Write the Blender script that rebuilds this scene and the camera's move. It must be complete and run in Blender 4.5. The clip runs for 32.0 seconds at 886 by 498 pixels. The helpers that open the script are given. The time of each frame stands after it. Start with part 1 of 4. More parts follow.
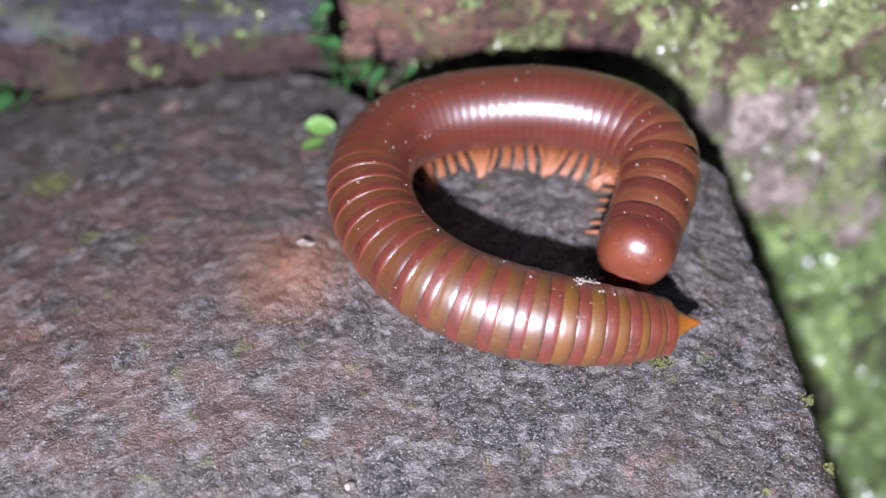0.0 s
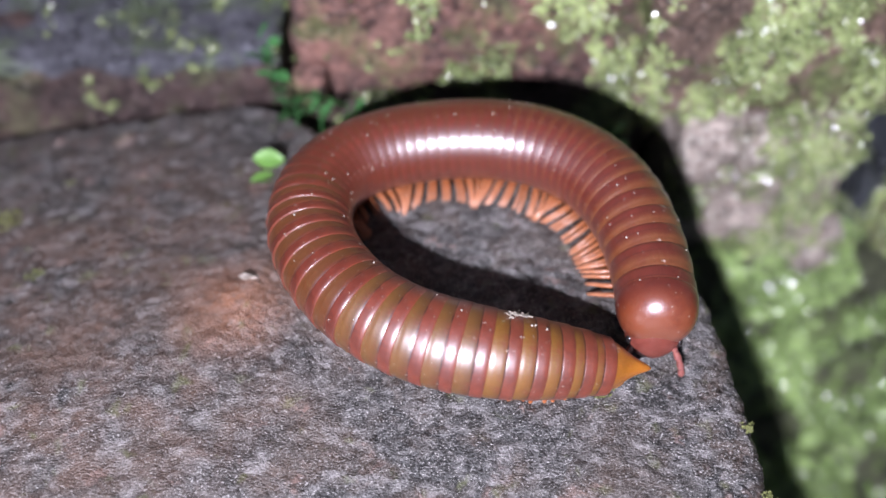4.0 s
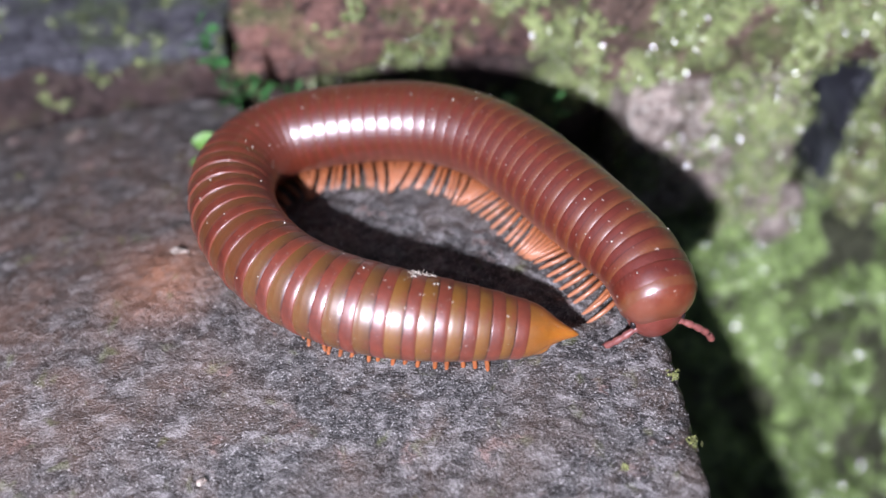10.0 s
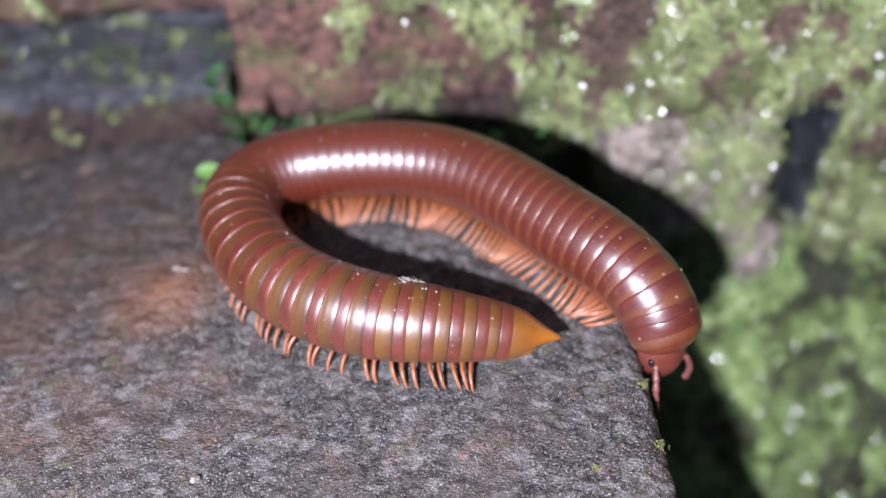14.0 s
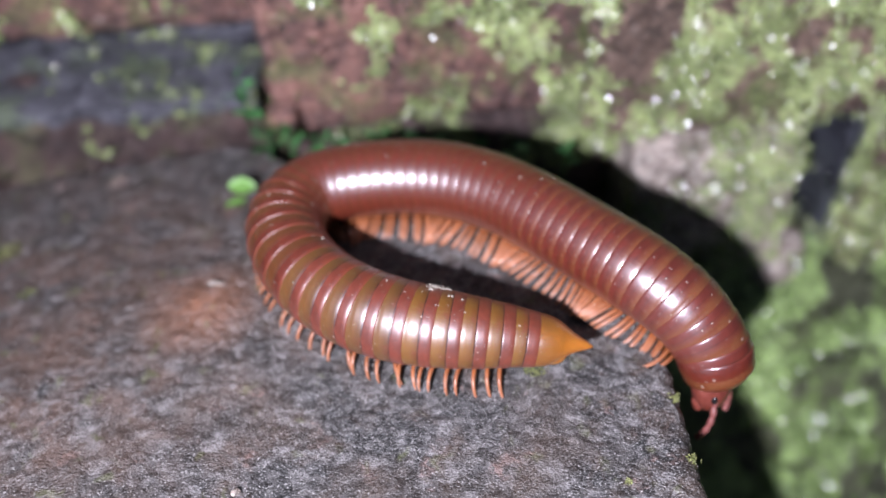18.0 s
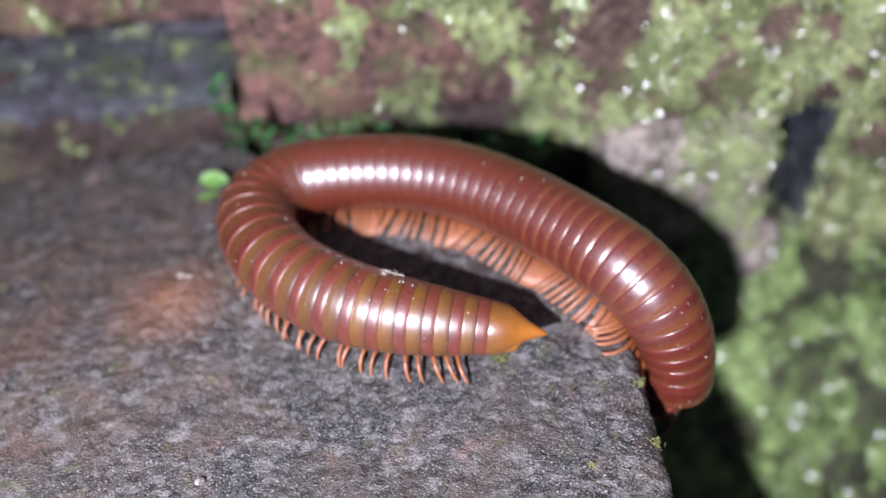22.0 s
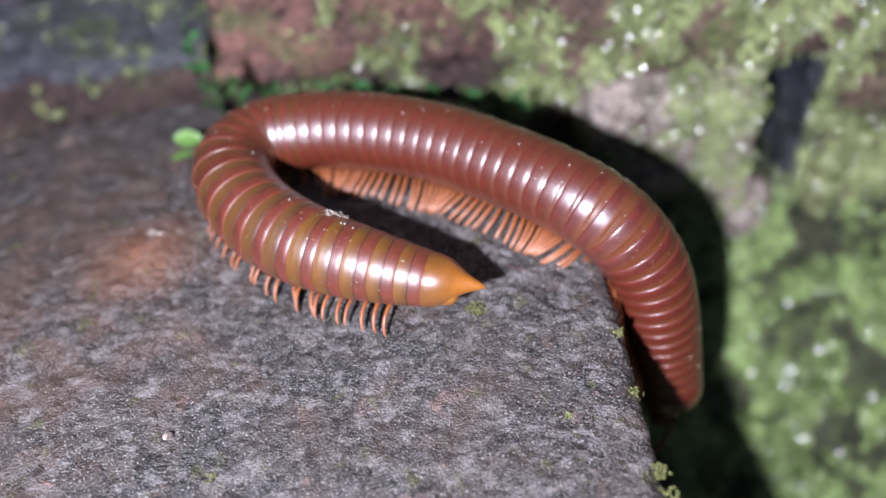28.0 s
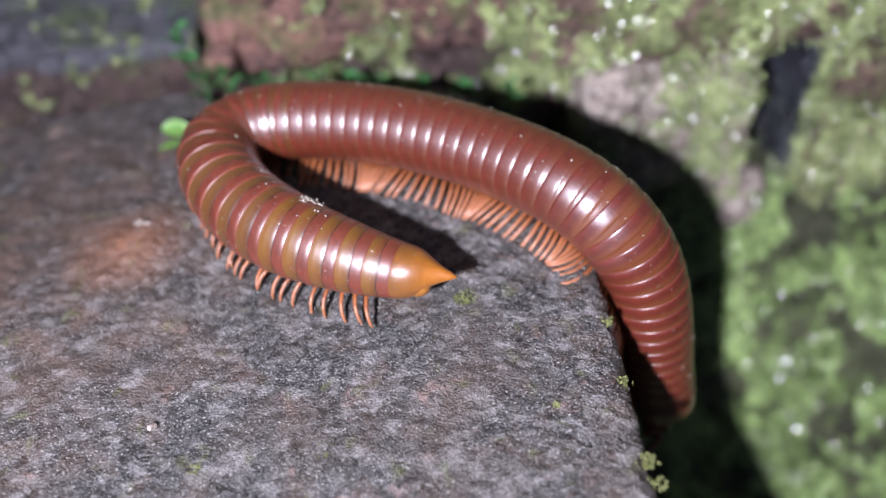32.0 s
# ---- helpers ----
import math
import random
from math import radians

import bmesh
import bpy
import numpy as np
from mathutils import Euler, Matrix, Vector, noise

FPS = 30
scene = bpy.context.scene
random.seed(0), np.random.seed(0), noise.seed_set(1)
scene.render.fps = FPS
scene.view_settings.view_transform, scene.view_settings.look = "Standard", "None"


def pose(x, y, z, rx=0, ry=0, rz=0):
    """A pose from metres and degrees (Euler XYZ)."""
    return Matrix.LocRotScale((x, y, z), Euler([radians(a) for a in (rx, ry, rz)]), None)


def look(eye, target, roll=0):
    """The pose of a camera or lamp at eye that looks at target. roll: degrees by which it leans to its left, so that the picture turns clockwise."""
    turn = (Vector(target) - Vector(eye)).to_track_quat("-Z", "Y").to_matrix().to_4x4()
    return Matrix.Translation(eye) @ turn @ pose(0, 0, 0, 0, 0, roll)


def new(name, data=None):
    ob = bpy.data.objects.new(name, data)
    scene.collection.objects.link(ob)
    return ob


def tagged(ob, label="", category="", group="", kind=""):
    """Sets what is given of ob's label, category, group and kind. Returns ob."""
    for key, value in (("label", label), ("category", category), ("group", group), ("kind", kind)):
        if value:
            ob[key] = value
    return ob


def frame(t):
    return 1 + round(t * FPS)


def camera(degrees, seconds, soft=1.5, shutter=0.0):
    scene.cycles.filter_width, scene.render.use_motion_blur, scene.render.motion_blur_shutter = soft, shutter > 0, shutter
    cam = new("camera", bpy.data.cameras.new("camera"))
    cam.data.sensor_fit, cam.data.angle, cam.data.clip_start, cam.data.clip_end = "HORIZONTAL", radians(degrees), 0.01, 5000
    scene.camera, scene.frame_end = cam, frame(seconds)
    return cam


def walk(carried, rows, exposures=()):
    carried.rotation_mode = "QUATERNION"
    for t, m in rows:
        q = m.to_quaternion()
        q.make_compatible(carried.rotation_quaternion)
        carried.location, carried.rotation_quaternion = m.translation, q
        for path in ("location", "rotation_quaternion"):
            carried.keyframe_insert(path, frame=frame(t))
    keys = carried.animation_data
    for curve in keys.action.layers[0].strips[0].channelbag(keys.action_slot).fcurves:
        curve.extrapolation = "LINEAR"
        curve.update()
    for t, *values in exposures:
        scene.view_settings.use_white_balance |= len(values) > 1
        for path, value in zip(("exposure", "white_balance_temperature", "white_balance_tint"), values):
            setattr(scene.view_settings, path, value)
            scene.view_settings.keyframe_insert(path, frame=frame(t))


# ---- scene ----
from mathutils.bvhtree import BVHTree

# The plan is drawn in centimetres; CM turns it into metres.
CM = 0.01

# ---- camera ----
cam = camera(53.49, 32.0, soft=1.6)
PATH = [
    (0, (-0.01561, -0.06590, 0.17090), (-0.00548, 0.04578, 0.00530), 2.39),
    (0.5, (-0.01623, -0.06581, 0.17123), (-0.00602, 0.04638, 0.00598), 2.14),
    (1, (-0.01534, -0.06696, 0.16960), (-0.00466, 0.04646, 0.00521), 2.27),
    (1.5, (-0.01257, -0.06808, 0.16885), (-0.00192, 0.04655, 0.00531), 2.19),
    (2, (-0.01171, -0.06800, 0.17011), (-0.00047, 0.04701, 0.00687), 2.51),
    (2.5, (-0.00961, -0.06739, 0.17042), (0.00172, 0.04809, 0.00752), 2.47),
    (3, (-0.00586, -0.06664, 0.17112), (0.00548, 0.04933, 0.00857), 2.35),
    (3.5, (-0.00388, -0.06530, 0.17274), (0.00711, 0.05081, 0.01027), 1.97),
    (5.5, (0.00351, -0.06883, 0.16904), (0.01326, 0.04832, 0.00724), 0.69),
    (6, (0.00569, -0.06995, 0.16862), (0.01492, 0.04760, 0.00707), 0.45),
    (6.5, (0.00737, -0.07133, 0.16890), (0.01611, 0.04668, 0.00767), 0.20),
    (7, (0.00890, -0.07300, 0.16927), (0.01751, 0.04519, 0.00816), -0.03),
    (7.5, (0.01057, -0.07383, 0.17079), (0.01853, 0.04495, 0.01008), -0.51),
    (8, (0.01333, -0.07541, 0.16920), (0.02061, 0.04393, 0.00888), -1.10),
    (8.5, (0.01441, -0.07705, 0.16543), (0.02088, 0.04233, 0.00510), -1.72),
    (9, (0.01643, -0.07789, 0.16380), (0.02209, 0.04210, 0.00390), -2.35),
    (9.5, (0.01812, -0.07815, 0.16398), (0.02300, 0.04285, 0.00481), -2.91),
    (10, (0.02018, -0.08014, 0.16282), (0.02496, 0.04231, 0.00476), -3.23),
    (10.5, (0.01975, -0.08370, 0.15950), (0.02445, 0.03990, 0.00233), -3.37),
    (11, (0.02006, -0.09005, 0.15946), (0.02547, 0.03638, 0.00459), -3.03),
    (11.5, (0.02189, -0.09401, 0.16170), (0.02762, 0.03527, 0.00920), -2.77),
    (12, (0.02319, -0.09709, 0.16509), (0.02900, 0.03383, 0.01401), -2.63),
    (12.5, (0.02469, -0.09773, 0.16706), (0.03056, 0.03492, 0.01750), -2.68),
    (13, (0.02734, -0.09752, 0.16647), (0.03303, 0.03575, 0.01746), -2.70),
    (13.5, (0.02498, -0.09711, 0.16510), (0.03057, 0.03610, 0.01602), -2.75),
    (14, (0.02382, -0.09644, 0.16620), (0.02860, 0.03681, 0.01712), -2.99),
    (14.5, (0.02371, -0.09593, 0.17000), (0.02790, 0.03714, 0.02076), -3.17),
    (15, (0.02320, -0.09645, 0.17250), (0.02649, 0.03680, 0.02339), -3.37),
    (15.5, (0.02214, -0.09779, 0.17113), (0.02475, 0.03554, 0.02209), -3.55),
    (17.5, (0.02085, -0.09574, 0.17254), (0.02338, 0.03787, 0.02374), -3.62),
    (18, (0.01894, -0.09545, 0.17116), (0.02131, 0.03794, 0.02215), -3.91),
    (18.5, (0.02019, -0.09490, 0.17220), (0.02245, 0.03825, 0.02297), -4.24),
    (19, (0.02125, -0.09570, 0.17265), (0.02351, 0.03738, 0.02338), -4.48),
    (19.5, (0.02189, -0.09620, 0.17343), (0.02389, 0.03701, 0.02427), -4.63),
    (20, (0.02101, -0.09704, 0.17309), (0.02322, 0.03645, 0.02418), -4.53),
    (20.5, (0.02202, -0.09764, 0.17261), (0.02454, 0.03587, 0.02372), -4.42),
    (21, (0.02423, -0.09801, 0.17151), (0.02698, 0.03572, 0.02283), -4.37),
    (21.5, (0.02638, -0.09878, 0.17085), (0.02916, 0.03499, 0.02220), -4.38),
    (22, (0.02683, -0.09900, 0.16842), (0.02923, 0.03508, 0.02004), -4.58),
    (22.5, (0.02992, -0.09963, 0.16517), (0.03213, 0.03458, 0.01690), -4.71),
    (23, (0.03158, -0.09965, 0.16227), (0.03345, 0.03464, 0.01408), -5.01),
    (23.5, (0.03117, -0.09911, 0.16228), (0.03299, 0.03500, 0.01392), -5.25),
    (24, (0.03117, -0.09850, 0.16237), (0.03279, 0.03550, 0.01390), -5.41),
    (24.5, (0.03156, -0.09931, 0.16177), (0.03303, 0.03454, 0.01316), -5.44),
    (25, (0.03088, -0.09950, 0.16213), (0.03230, 0.03379, 0.01303), -5.56),
    (25.5, (0.03237, -0.10037, 0.16188), (0.03354, 0.03211, 0.01206), -5.66),
    (27.5, (0.03388, -0.10245, 0.16134), (0.03527, 0.02943, 0.01099), -5.56),
    (28, (0.03257, -0.10221, 0.15900), (0.03406, 0.02952, 0.00852), -5.47),
    (28.5, (0.03177, -0.10172, 0.15790), (0.03337, 0.02977, 0.00720), -5.43),
    (29, (0.03164, -0.10116, 0.15703), (0.03327, 0.03010, 0.00614), -5.41),
    (29.5, (0.03263, -0.10121, 0.15629), (0.03420, 0.02962, 0.00502), -5.37),
    (30, (0.03240, -0.10131, 0.15621), (0.03403, 0.02948, 0.00492), -5.38),
    (30.5, (0.03337, -0.10128, 0.15702), (0.03493, 0.02931, 0.00554), -5.40),
    (31, (0.03418, -0.10190, 0.15667), (0.03544, 0.02894, 0.00541), -5.49),
    (31.5, (0.03507, -0.10204, 0.15644), (0.03623, 0.02840, 0.00484), -5.60),
    (32, (0.03539, -0.10195, 0.15660), (0.03651, 0.02872, 0.00519), -5.74),
]
walk(cam, [(t, look(eye, target, roll)) for t, eye, target, roll in PATH], exposures=((0, 0.12), (4, 0.10), (9, 0.04), (13.5, 0.0), (15, -0.10), (18, 0.0), (32, 0.0)))
cam.data.dof.use_dof = True
cam.data.dof.focus_distance = 0.184
cam.data.dof.aperture_fstop = 5.2

# ---- light: a hand torch beside the camera, at night ----
world = bpy.data.worlds.new("night")
scene.world = world
world.use_nodes = True
world.node_tree.nodes["Background"].inputs[0].default_value = (0.35, 0.42, 0.6, 1)
world.node_tree.nodes["Background"].inputs[1].default_value = 0.19

torch = new("torch", bpy.data.lights.new("torch", "SPOT"))
torch.data.energy = 26.3
torch.data.color = (0.97, 0.96, 1.15)
torch.data.shadow_soft_size = 0.009
torch.data.spot_size, torch.data.spot_blend = radians(80), 1.0
torch.matrix_world = look((-0.096, -0.288, 0.308), (0.036, 0.088, -0.020))


# ---- materials ----
def material(name):
    m = bpy.data.materials.new(name)
    m.use_nodes = True
    return m, m.node_tree, m.node_tree.nodes["Principled BSDF"]


def node(tree, kind, **values):
    n = tree.nodes.new(kind)
    for key, value in values.items():
        n.inputs[key.replace("_", " ")].default_value = value
    return n


def coords(tree, own=False):
    n = tree.nodes.new("ShaderNodeTexCoord" if own else "ShaderNodeNewGeometry")
    return n.outputs["Object" if own else "Position"]


def noise_node(tree, where, scale, detail=4.0, rough=0.6, distortion=0.0):
    n = node(tree, "ShaderNodeTexNoise", Scale=scale, Detail=detail, Roughness=rough, Distortion=distortion)
    tree.links.new(where, n.inputs["Vector"])
    return n.outputs["Fac"]


def ramp(tree, fac, low, high):
    n = node(tree, "ShaderNodeMapRange", From_Min=low, From_Max=high)
    tree.links.new(fac, n.inputs["Value"])
    return n.outputs["Result"]


def mix(tree, fac, a, b):
    n = tree.nodes.new("ShaderNodeMix")
    n.data_type = "RGBA"
    for socket, value in ((n.inputs[0], fac), (n.inputs[6], a), (n.inputs[7], b)):
        if hasattr(value, "is_linked"):
            tree.links.new(value, socket)
        elif isinstance(value, tuple):
            socket.default_value = (*value, 1)
        else:
            socket.default_value = value
    return n.outputs[2]


def math_node(tree, op, a, b):
    n = tree.nodes.new("ShaderNodeMath")
    n.operation = op
    for socket, value in zip(n.inputs, (a, b)):
        if hasattr(value, "is_linked"):
            tree.links.new(value, socket)
        else:
            socket.default_value = value
    return n.outputs[0]


def bump(tree, bsdf, height, strength, distance):
    n = node(tree, "ShaderNodeBump", Strength=strength, Distance=distance)
    tree.links.new(height, n.inputs["Height"])
    tree.links.new(n.outputs["Normal"], bsdf.inputs["Normal"])


def spot_mask(tree, where, centre, radius, soft):
    """1 within radius (metres) of a place, 0 past it."""
    n = tree.nodes.new("ShaderNodeVectorMath")
    n.operation = "DISTANCE"
    tree.links.new(where, n.inputs[0])
    n.inputs[1].default_value = centre
    return ramp(tree, n.outputs["Value"], radius + soft, radius - soft)


def cell_node(tree, where, scale, kind="F1"):
    n = node(tree, "ShaderNodeTexVoronoi", Scale=scale, Randomness=1.0)
    n.feature = kind
    tree.links.new(where, n.inputs["Vector"])
    return n


def stone_material():
    m, tree, b = material("wet_grey_stone")
    p = coords(tree)
    stretch = tree.nodes.new("ShaderNodeMapping")
    stretch.inputs["Rotation"].default_value = (0, 0, radians(-24))
    stretch.inputs["Scale"].default_value = (0.88, 1.12, 1)
    tree.links.new(p, stretch.inputs["Vector"])
    q = stretch.outputs["Vector"]
    spark = noise_node(tree, q, 2600, 1, 0.5)
    fine = noise_node(tree, q, 1900, 2, 0.6)
    grain = noise_node(tree, q, 520, 4, 0.65)
    flake = noise_node(tree, q, 190, 4, 0.6, 0.5)
    wide = noise_node(tree, p, 38, 4, 0.6)
    bent = tree.nodes.new("ShaderNodeVectorMath")
    bent.operation = "MULTIPLY_ADD"
    shift = node(tree, "ShaderNodeTexNoise", Scale=600.0, Detail=2.0)
    tree.links.new(q, shift.inputs["Vector"])
    tree.links.new(shift.outputs["Color"], bent.inputs[0])
    bent.inputs[1].default_value = (0.0012, 0.0012, 0.0012)
    tree.links.new(q, bent.inputs[2])
    chip = cell_node(tree, bent.outputs[0], 560)
    tone = node(tree, "ShaderNodeSeparateColor")
    tree.links.new(chip.outputs["Color"], tone.inputs[0])
    c = mix(tree, ramp(tree, grain, 0.36, 0.66), (0.0085, 0.0080, 0.0080), (0.043, 0.041, 0.040))
    c = mix(tree, math_node(tree, "MULTIPLY", ramp(tree, tone.outputs[0], 0.60, 0.95), 0.7), c, (0.115, 0.108, 0.104))
    patchy = ramp(tree, noise_node(tree, p, 70, 3), 0.30, 0.60)
    pale = math_node(tree, "MULTIPLY", ramp(tree, flake, 0.52, 0.61), ramp(tree, grain, 0.30, 0.55))
    brown = math_node(tree, "MULTIPLY", ramp(tree, noise_node(tree, p, 85, 4, 0.6, 0.5), 0.48, 0.62), ramp(tree, grain, 0.25, 0.60))
    c = mix(tree, math_node(tree, "MULTIPLY", brown, 0.35), c, (0.118, 0.066, 0.040))
    c = mix(tree, math_node(tree, "MULTIPLY", pale, patchy), c, (0.215, 0.203, 0.201))
    c = mix(tree, ramp(tree, fine, 0.44, 0.30), c, (0.009, 0.008, 0.009))
    # Pale specks paint part of the stone's glitter into its colour.
    c = mix(tree, math_node(tree, "MULTIPLY", ramp(tree, spark, 0.61, 0.69), 0.9), c, (0.38, 0.365, 0.35))
    c = mix(tree, math_node(tree, "MULTIPLY", ramp(tree, wide, 0.45, 0.70), 0.5), c, (0.080, 0.058, 0.046))
    pink = math_node(tree, "MULTIPLY", ramp(tree, noise_node(tree, p, 95, 4, 0.6), 0.58, 0.70), ramp(tree, tone.outputs[1], 0.3, 0.8))
    c = mix(tree, math_node(tree, "MULTIPLY", pink, 0.55), c, (0.26, 0.16, 0.135))
    rust = math_node(tree, "MULTIPLY", spot_mask(tree, p, (-0.040, 0.046, 0), 0.005, 0.013), ramp(tree, grain, 0.2, 0.5))
    c = mix(tree, rust, c, (0.30, 0.115, 0.05))
    left = math_node(tree, "MULTIPLY", spot_mask(tree, p, (-0.085, 0.045, 0), 0.050, 0.035), ramp(tree, noise_node(tree, p, 90, 4), 0.36, 0.62))
    c = mix(tree, math_node(tree, "MULTIPLY", left, 0.55), c, (0.145, 0.080, 0.055))
    algae = math_node(tree, "MULTIPLY", ramp(tree, noise_node(tree, p, 170, 3, 0.5, 0.4), 0.62, 0.74), 0.45)
    c = mix(tree, algae, c, (0.10, 0.115, 0.032))
    tree.links.new(c, b.inputs["Base Color"])
    tree.links.new(ramp(tree, spark, -0.05, 1.25), b.inputs["Roughness"])
    b.inputs["Specular IOR Level"].default_value = 0.6
    relief = math_node(tree, "ADD", math_node(tree, "MULTIPLY", fine, 1.0), math_node(tree, "MULTIPLY", grain, 0.5))
    relief = math_node(tree, "ADD", relief, math_node(tree, "MULTIPLY", tone.outputs[2], 0.18))
    bump(tree, b, relief, 1.0, 0.00062)
    return m


def brick_material(name, light, dark, green=0.5):
    m, tree, b = material(name)
    p = coords(tree)
    grain, wide = noise_node(tree, p, 420, 5, 0.7), noise_node(tree, p, 75, 5, 0.65)
    c = mix(tree, ramp(tree, wide, 0.38, 0.62), dark, light)
    c = mix(tree, math_node(tree, "MULTIPLY", ramp(tree, noise_node(tree, p, 24, 4, 0.6), 0.45, 0.62), 0.7), c, dark)
    c = mix(tree, ramp(tree, grain, 0.52, 0.70), c, tuple(min(1.0, v * 1.7 + 0.05) for v in light))
    c = mix(tree, math_node(tree, "MULTIPLY", ramp(tree, noise_node(tree, p, 55, 6, 0.7, 0.3), 0.5, 0.6), green), c, (0.13, 0.19, 0.055))
    c = mix(tree, math_node(tree, "MULTIPLY", ramp(tree, noise_node(tree, p, 330, 3, 0.6), 0.46, 0.36), 0.8), c, tuple(v * 0.35 for v in dark))
    c = mix(tree, ramp(tree, noise_node(tree, p, 130, 3), 0.68, 0.75), c, (0.42, 0.38, 0.34))
    tree.links.new(c, b.inputs["Base Color"])
    tree.links.new(ramp(tree, wide, 0.05, 1.2), b.inputs["Roughness"])
    bump(tree, b, math_node(tree, "ADD", grain, math_node(tree, "MULTIPLY", wide, 2.0)), 1.0, 0.0022)
    return m


def moss_material(name, a, c2, rough=0.22):
    m, tree, b = material(name)
    n = tree.nodes.new("ShaderNodeNewGeometry")
    wide = noise_node(tree, n.outputs["Position"], 75, 4, 0.65)
    c = mix(tree, ramp(tree, wide, 0.42, 0.58), a, c2)
    # Finer noise paints dark gaps, as if shaded between clumps, into the green.
    c = mix(tree, math_node(tree, "MULTIPLY", ramp(tree, noise_node(tree, n.outputs["Position"], 260, 3, 0.6), 0.52, 0.40), 0.75), c, a)
    c = mix(tree, math_node(tree, "MULTIPLY", math_node(tree, "POWER", n.outputs["Random Per Island"], 2.0), 0.9), c, tuple(v * 1.6 for v in c2))
    tree.links.new(c, b.inputs["Base Color"])
    b.inputs["Roughness"].default_value = rough
    b.inputs["Specular IOR Level"].default_value = 0.5 if rough > 0.3 else 1.0
    b.inputs["Subsurface Weight"].default_value = 0.15
    b.inputs["Subsurface Radius"].default_value = (0.001, 0.0015, 0.0005)
    return m


def shell_material(name, body, olive, tan, first, second, soft=0.02, gloss=1.0, rough=0.42, line_dark=1.0):
    """The gloss of a ring: a red hind part with a thin rim, a dark seam, then an olive and a tan fore part."""
    m, tree, b = material(name)
    own = coords(tree, True)
    split = tree.nodes.new("ShaderNodeSeparateXYZ")
    tree.links.new(tree.nodes.new("ShaderNodeTexCoord").outputs["Generated"], split.inputs[0])
    wob = noise_node(tree, own, 260, 3)
    x = math_node(tree, "ADD", split.outputs[0], math_node(tree, "MULTIPLY", math_node(tree, "SUBTRACT", wob, 0.5), 0.05))
    mottle = noise_node(tree, own, 900, 5, 0.7)
    streak = noise_node(tree, own, 120, 3)
    each = tree.nodes.new("ShaderNodeObjectInfo").outputs["Random"]
    c = mix(tree, ramp(tree, streak, 0.35, 0.65), body, tuple(v * 0.5 for v in body))
    c = mix(tree, math_node(tree, "MULTIPLY", each, 0.35), c, tuple(v * 0.68 for v in body))
    c = mix(tree, math_node(tree, "MULTIPLY", ramp(tree, noise_node(tree, own, 420, 4, 0.7, 0.6), 0.48, 0.68), 0.3), c, tuple(v * w for v, w in zip(body, (1.3, 1.4, 1.3))))
    worn = ramp(tree, noise_node(tree, own, 230, 4, 0.65), 0.24, 0.50)
    c = mix(tree, math_node(tree, "MULTIPLY", ramp(tree, x, first - soft, first + soft), worn), c, olive)
    c = mix(tree, math_node(tree, "MULTIPLY", ramp(tree, x, second - soft * 1.6, second + soft * 1.6), worn), c, tan)
    seam = math_node(tree, "MULTIPLY", ramp(tree, x, first - 0.024, first - 0.006), ramp(tree, x, first + 0.024, first + 0.006))
    c = mix(tree, math_node(tree, "MULTIPLY", seam, math_node(tree, "MULTIPLY", ramp(tree, wob, 0.3, 0.5), line_dark)), c, tuple(v * 0.16 for v in body))
    c = mix(tree, math_node(tree, "MULTIPLY", ramp(tree, x, 0.03, 0.012), 0.22), c, tuple(v * w for v, w in zip(body, (1.6, 2.4, 1.8))))
    c = mix(tree, math_node(tree, "MULTIPLY", ramp(tree, noise_node(tree, own, 1000, 2, 0.5), 0.70, 0.76), 0.8), c, (0.40, 0.30, 0.25))
    tree.links.new(c, b.inputs["Base Color"])
    tree.links.new(ramp(tree, mottle, 0.5 - 2 * rough, 2.5 - 2 * rough), b.inputs["Roughness"])
    b.inputs["Specular IOR Level"].default_value = 0.32
    b.inputs["Specular Tint"].default_value = (0.82, 0.84, 1, 1)
    b.inputs["Coat Weight"].default_value = gloss
    b.inputs["Coat IOR"].default_value = 1.8
    b.inputs["Coat Roughness"].default_value = rough * 0.72
    b.inputs["Subsurface Weight"].default_value = 0.08
    b.inputs["Subsurface Radius"].default_value = (0.0015, 0.0005, 0.0003)
    pits = noise_node(tree, own, 2600, 2, 0.5)
    line = tree.nodes.new("ShaderNodeMapping")
    line.inputs["Scale"].default_value = (0.12, 1, 1)
    tree.links.new(own, line.inputs["Vector"])
    scratch = noise_node(tree, line.outputs["Vector"], 2200, 2, 0.6)
    bump(tree, b, math_node(tree, "ADD", math_node(tree, "ADD", mottle, pits), scratch), 0.35, 0.00018)
    return m


def plain_material(name, a, c2, rough, scale=500, sss=0.0, tip=None):
    m, tree, b = material(name)
    n = noise_node(tree, coords(tree, True), scale, 4, 0.65)
    each = tree.nodes.new("ShaderNodeObjectInfo").outputs["Random"]
    c = mix(tree, ramp(tree, n, 0.35, 0.65), a, c2)
    c = mix(tree, math_node(tree, "MULTIPLY", each, 0.45), c, tuple(v * 0.6 for v in c2))
    if tip:
        c = mix(tree, spot_mask(tree, coords(tree, True), (0, 0, 0), 0.0075, -0.003), c, tip)
    tree.links.new(c, b.inputs["Base Color"])
    b.inputs["Roughness"].default_value = rough
    b.inputs["Subsurface Weight"].default_value = sss
    b.inputs["Subsurface Radius"].default_value = (0.001, 0.0006, 0.0003)
    bump(tree, b, n, 0.4, 0.0003)
    return m


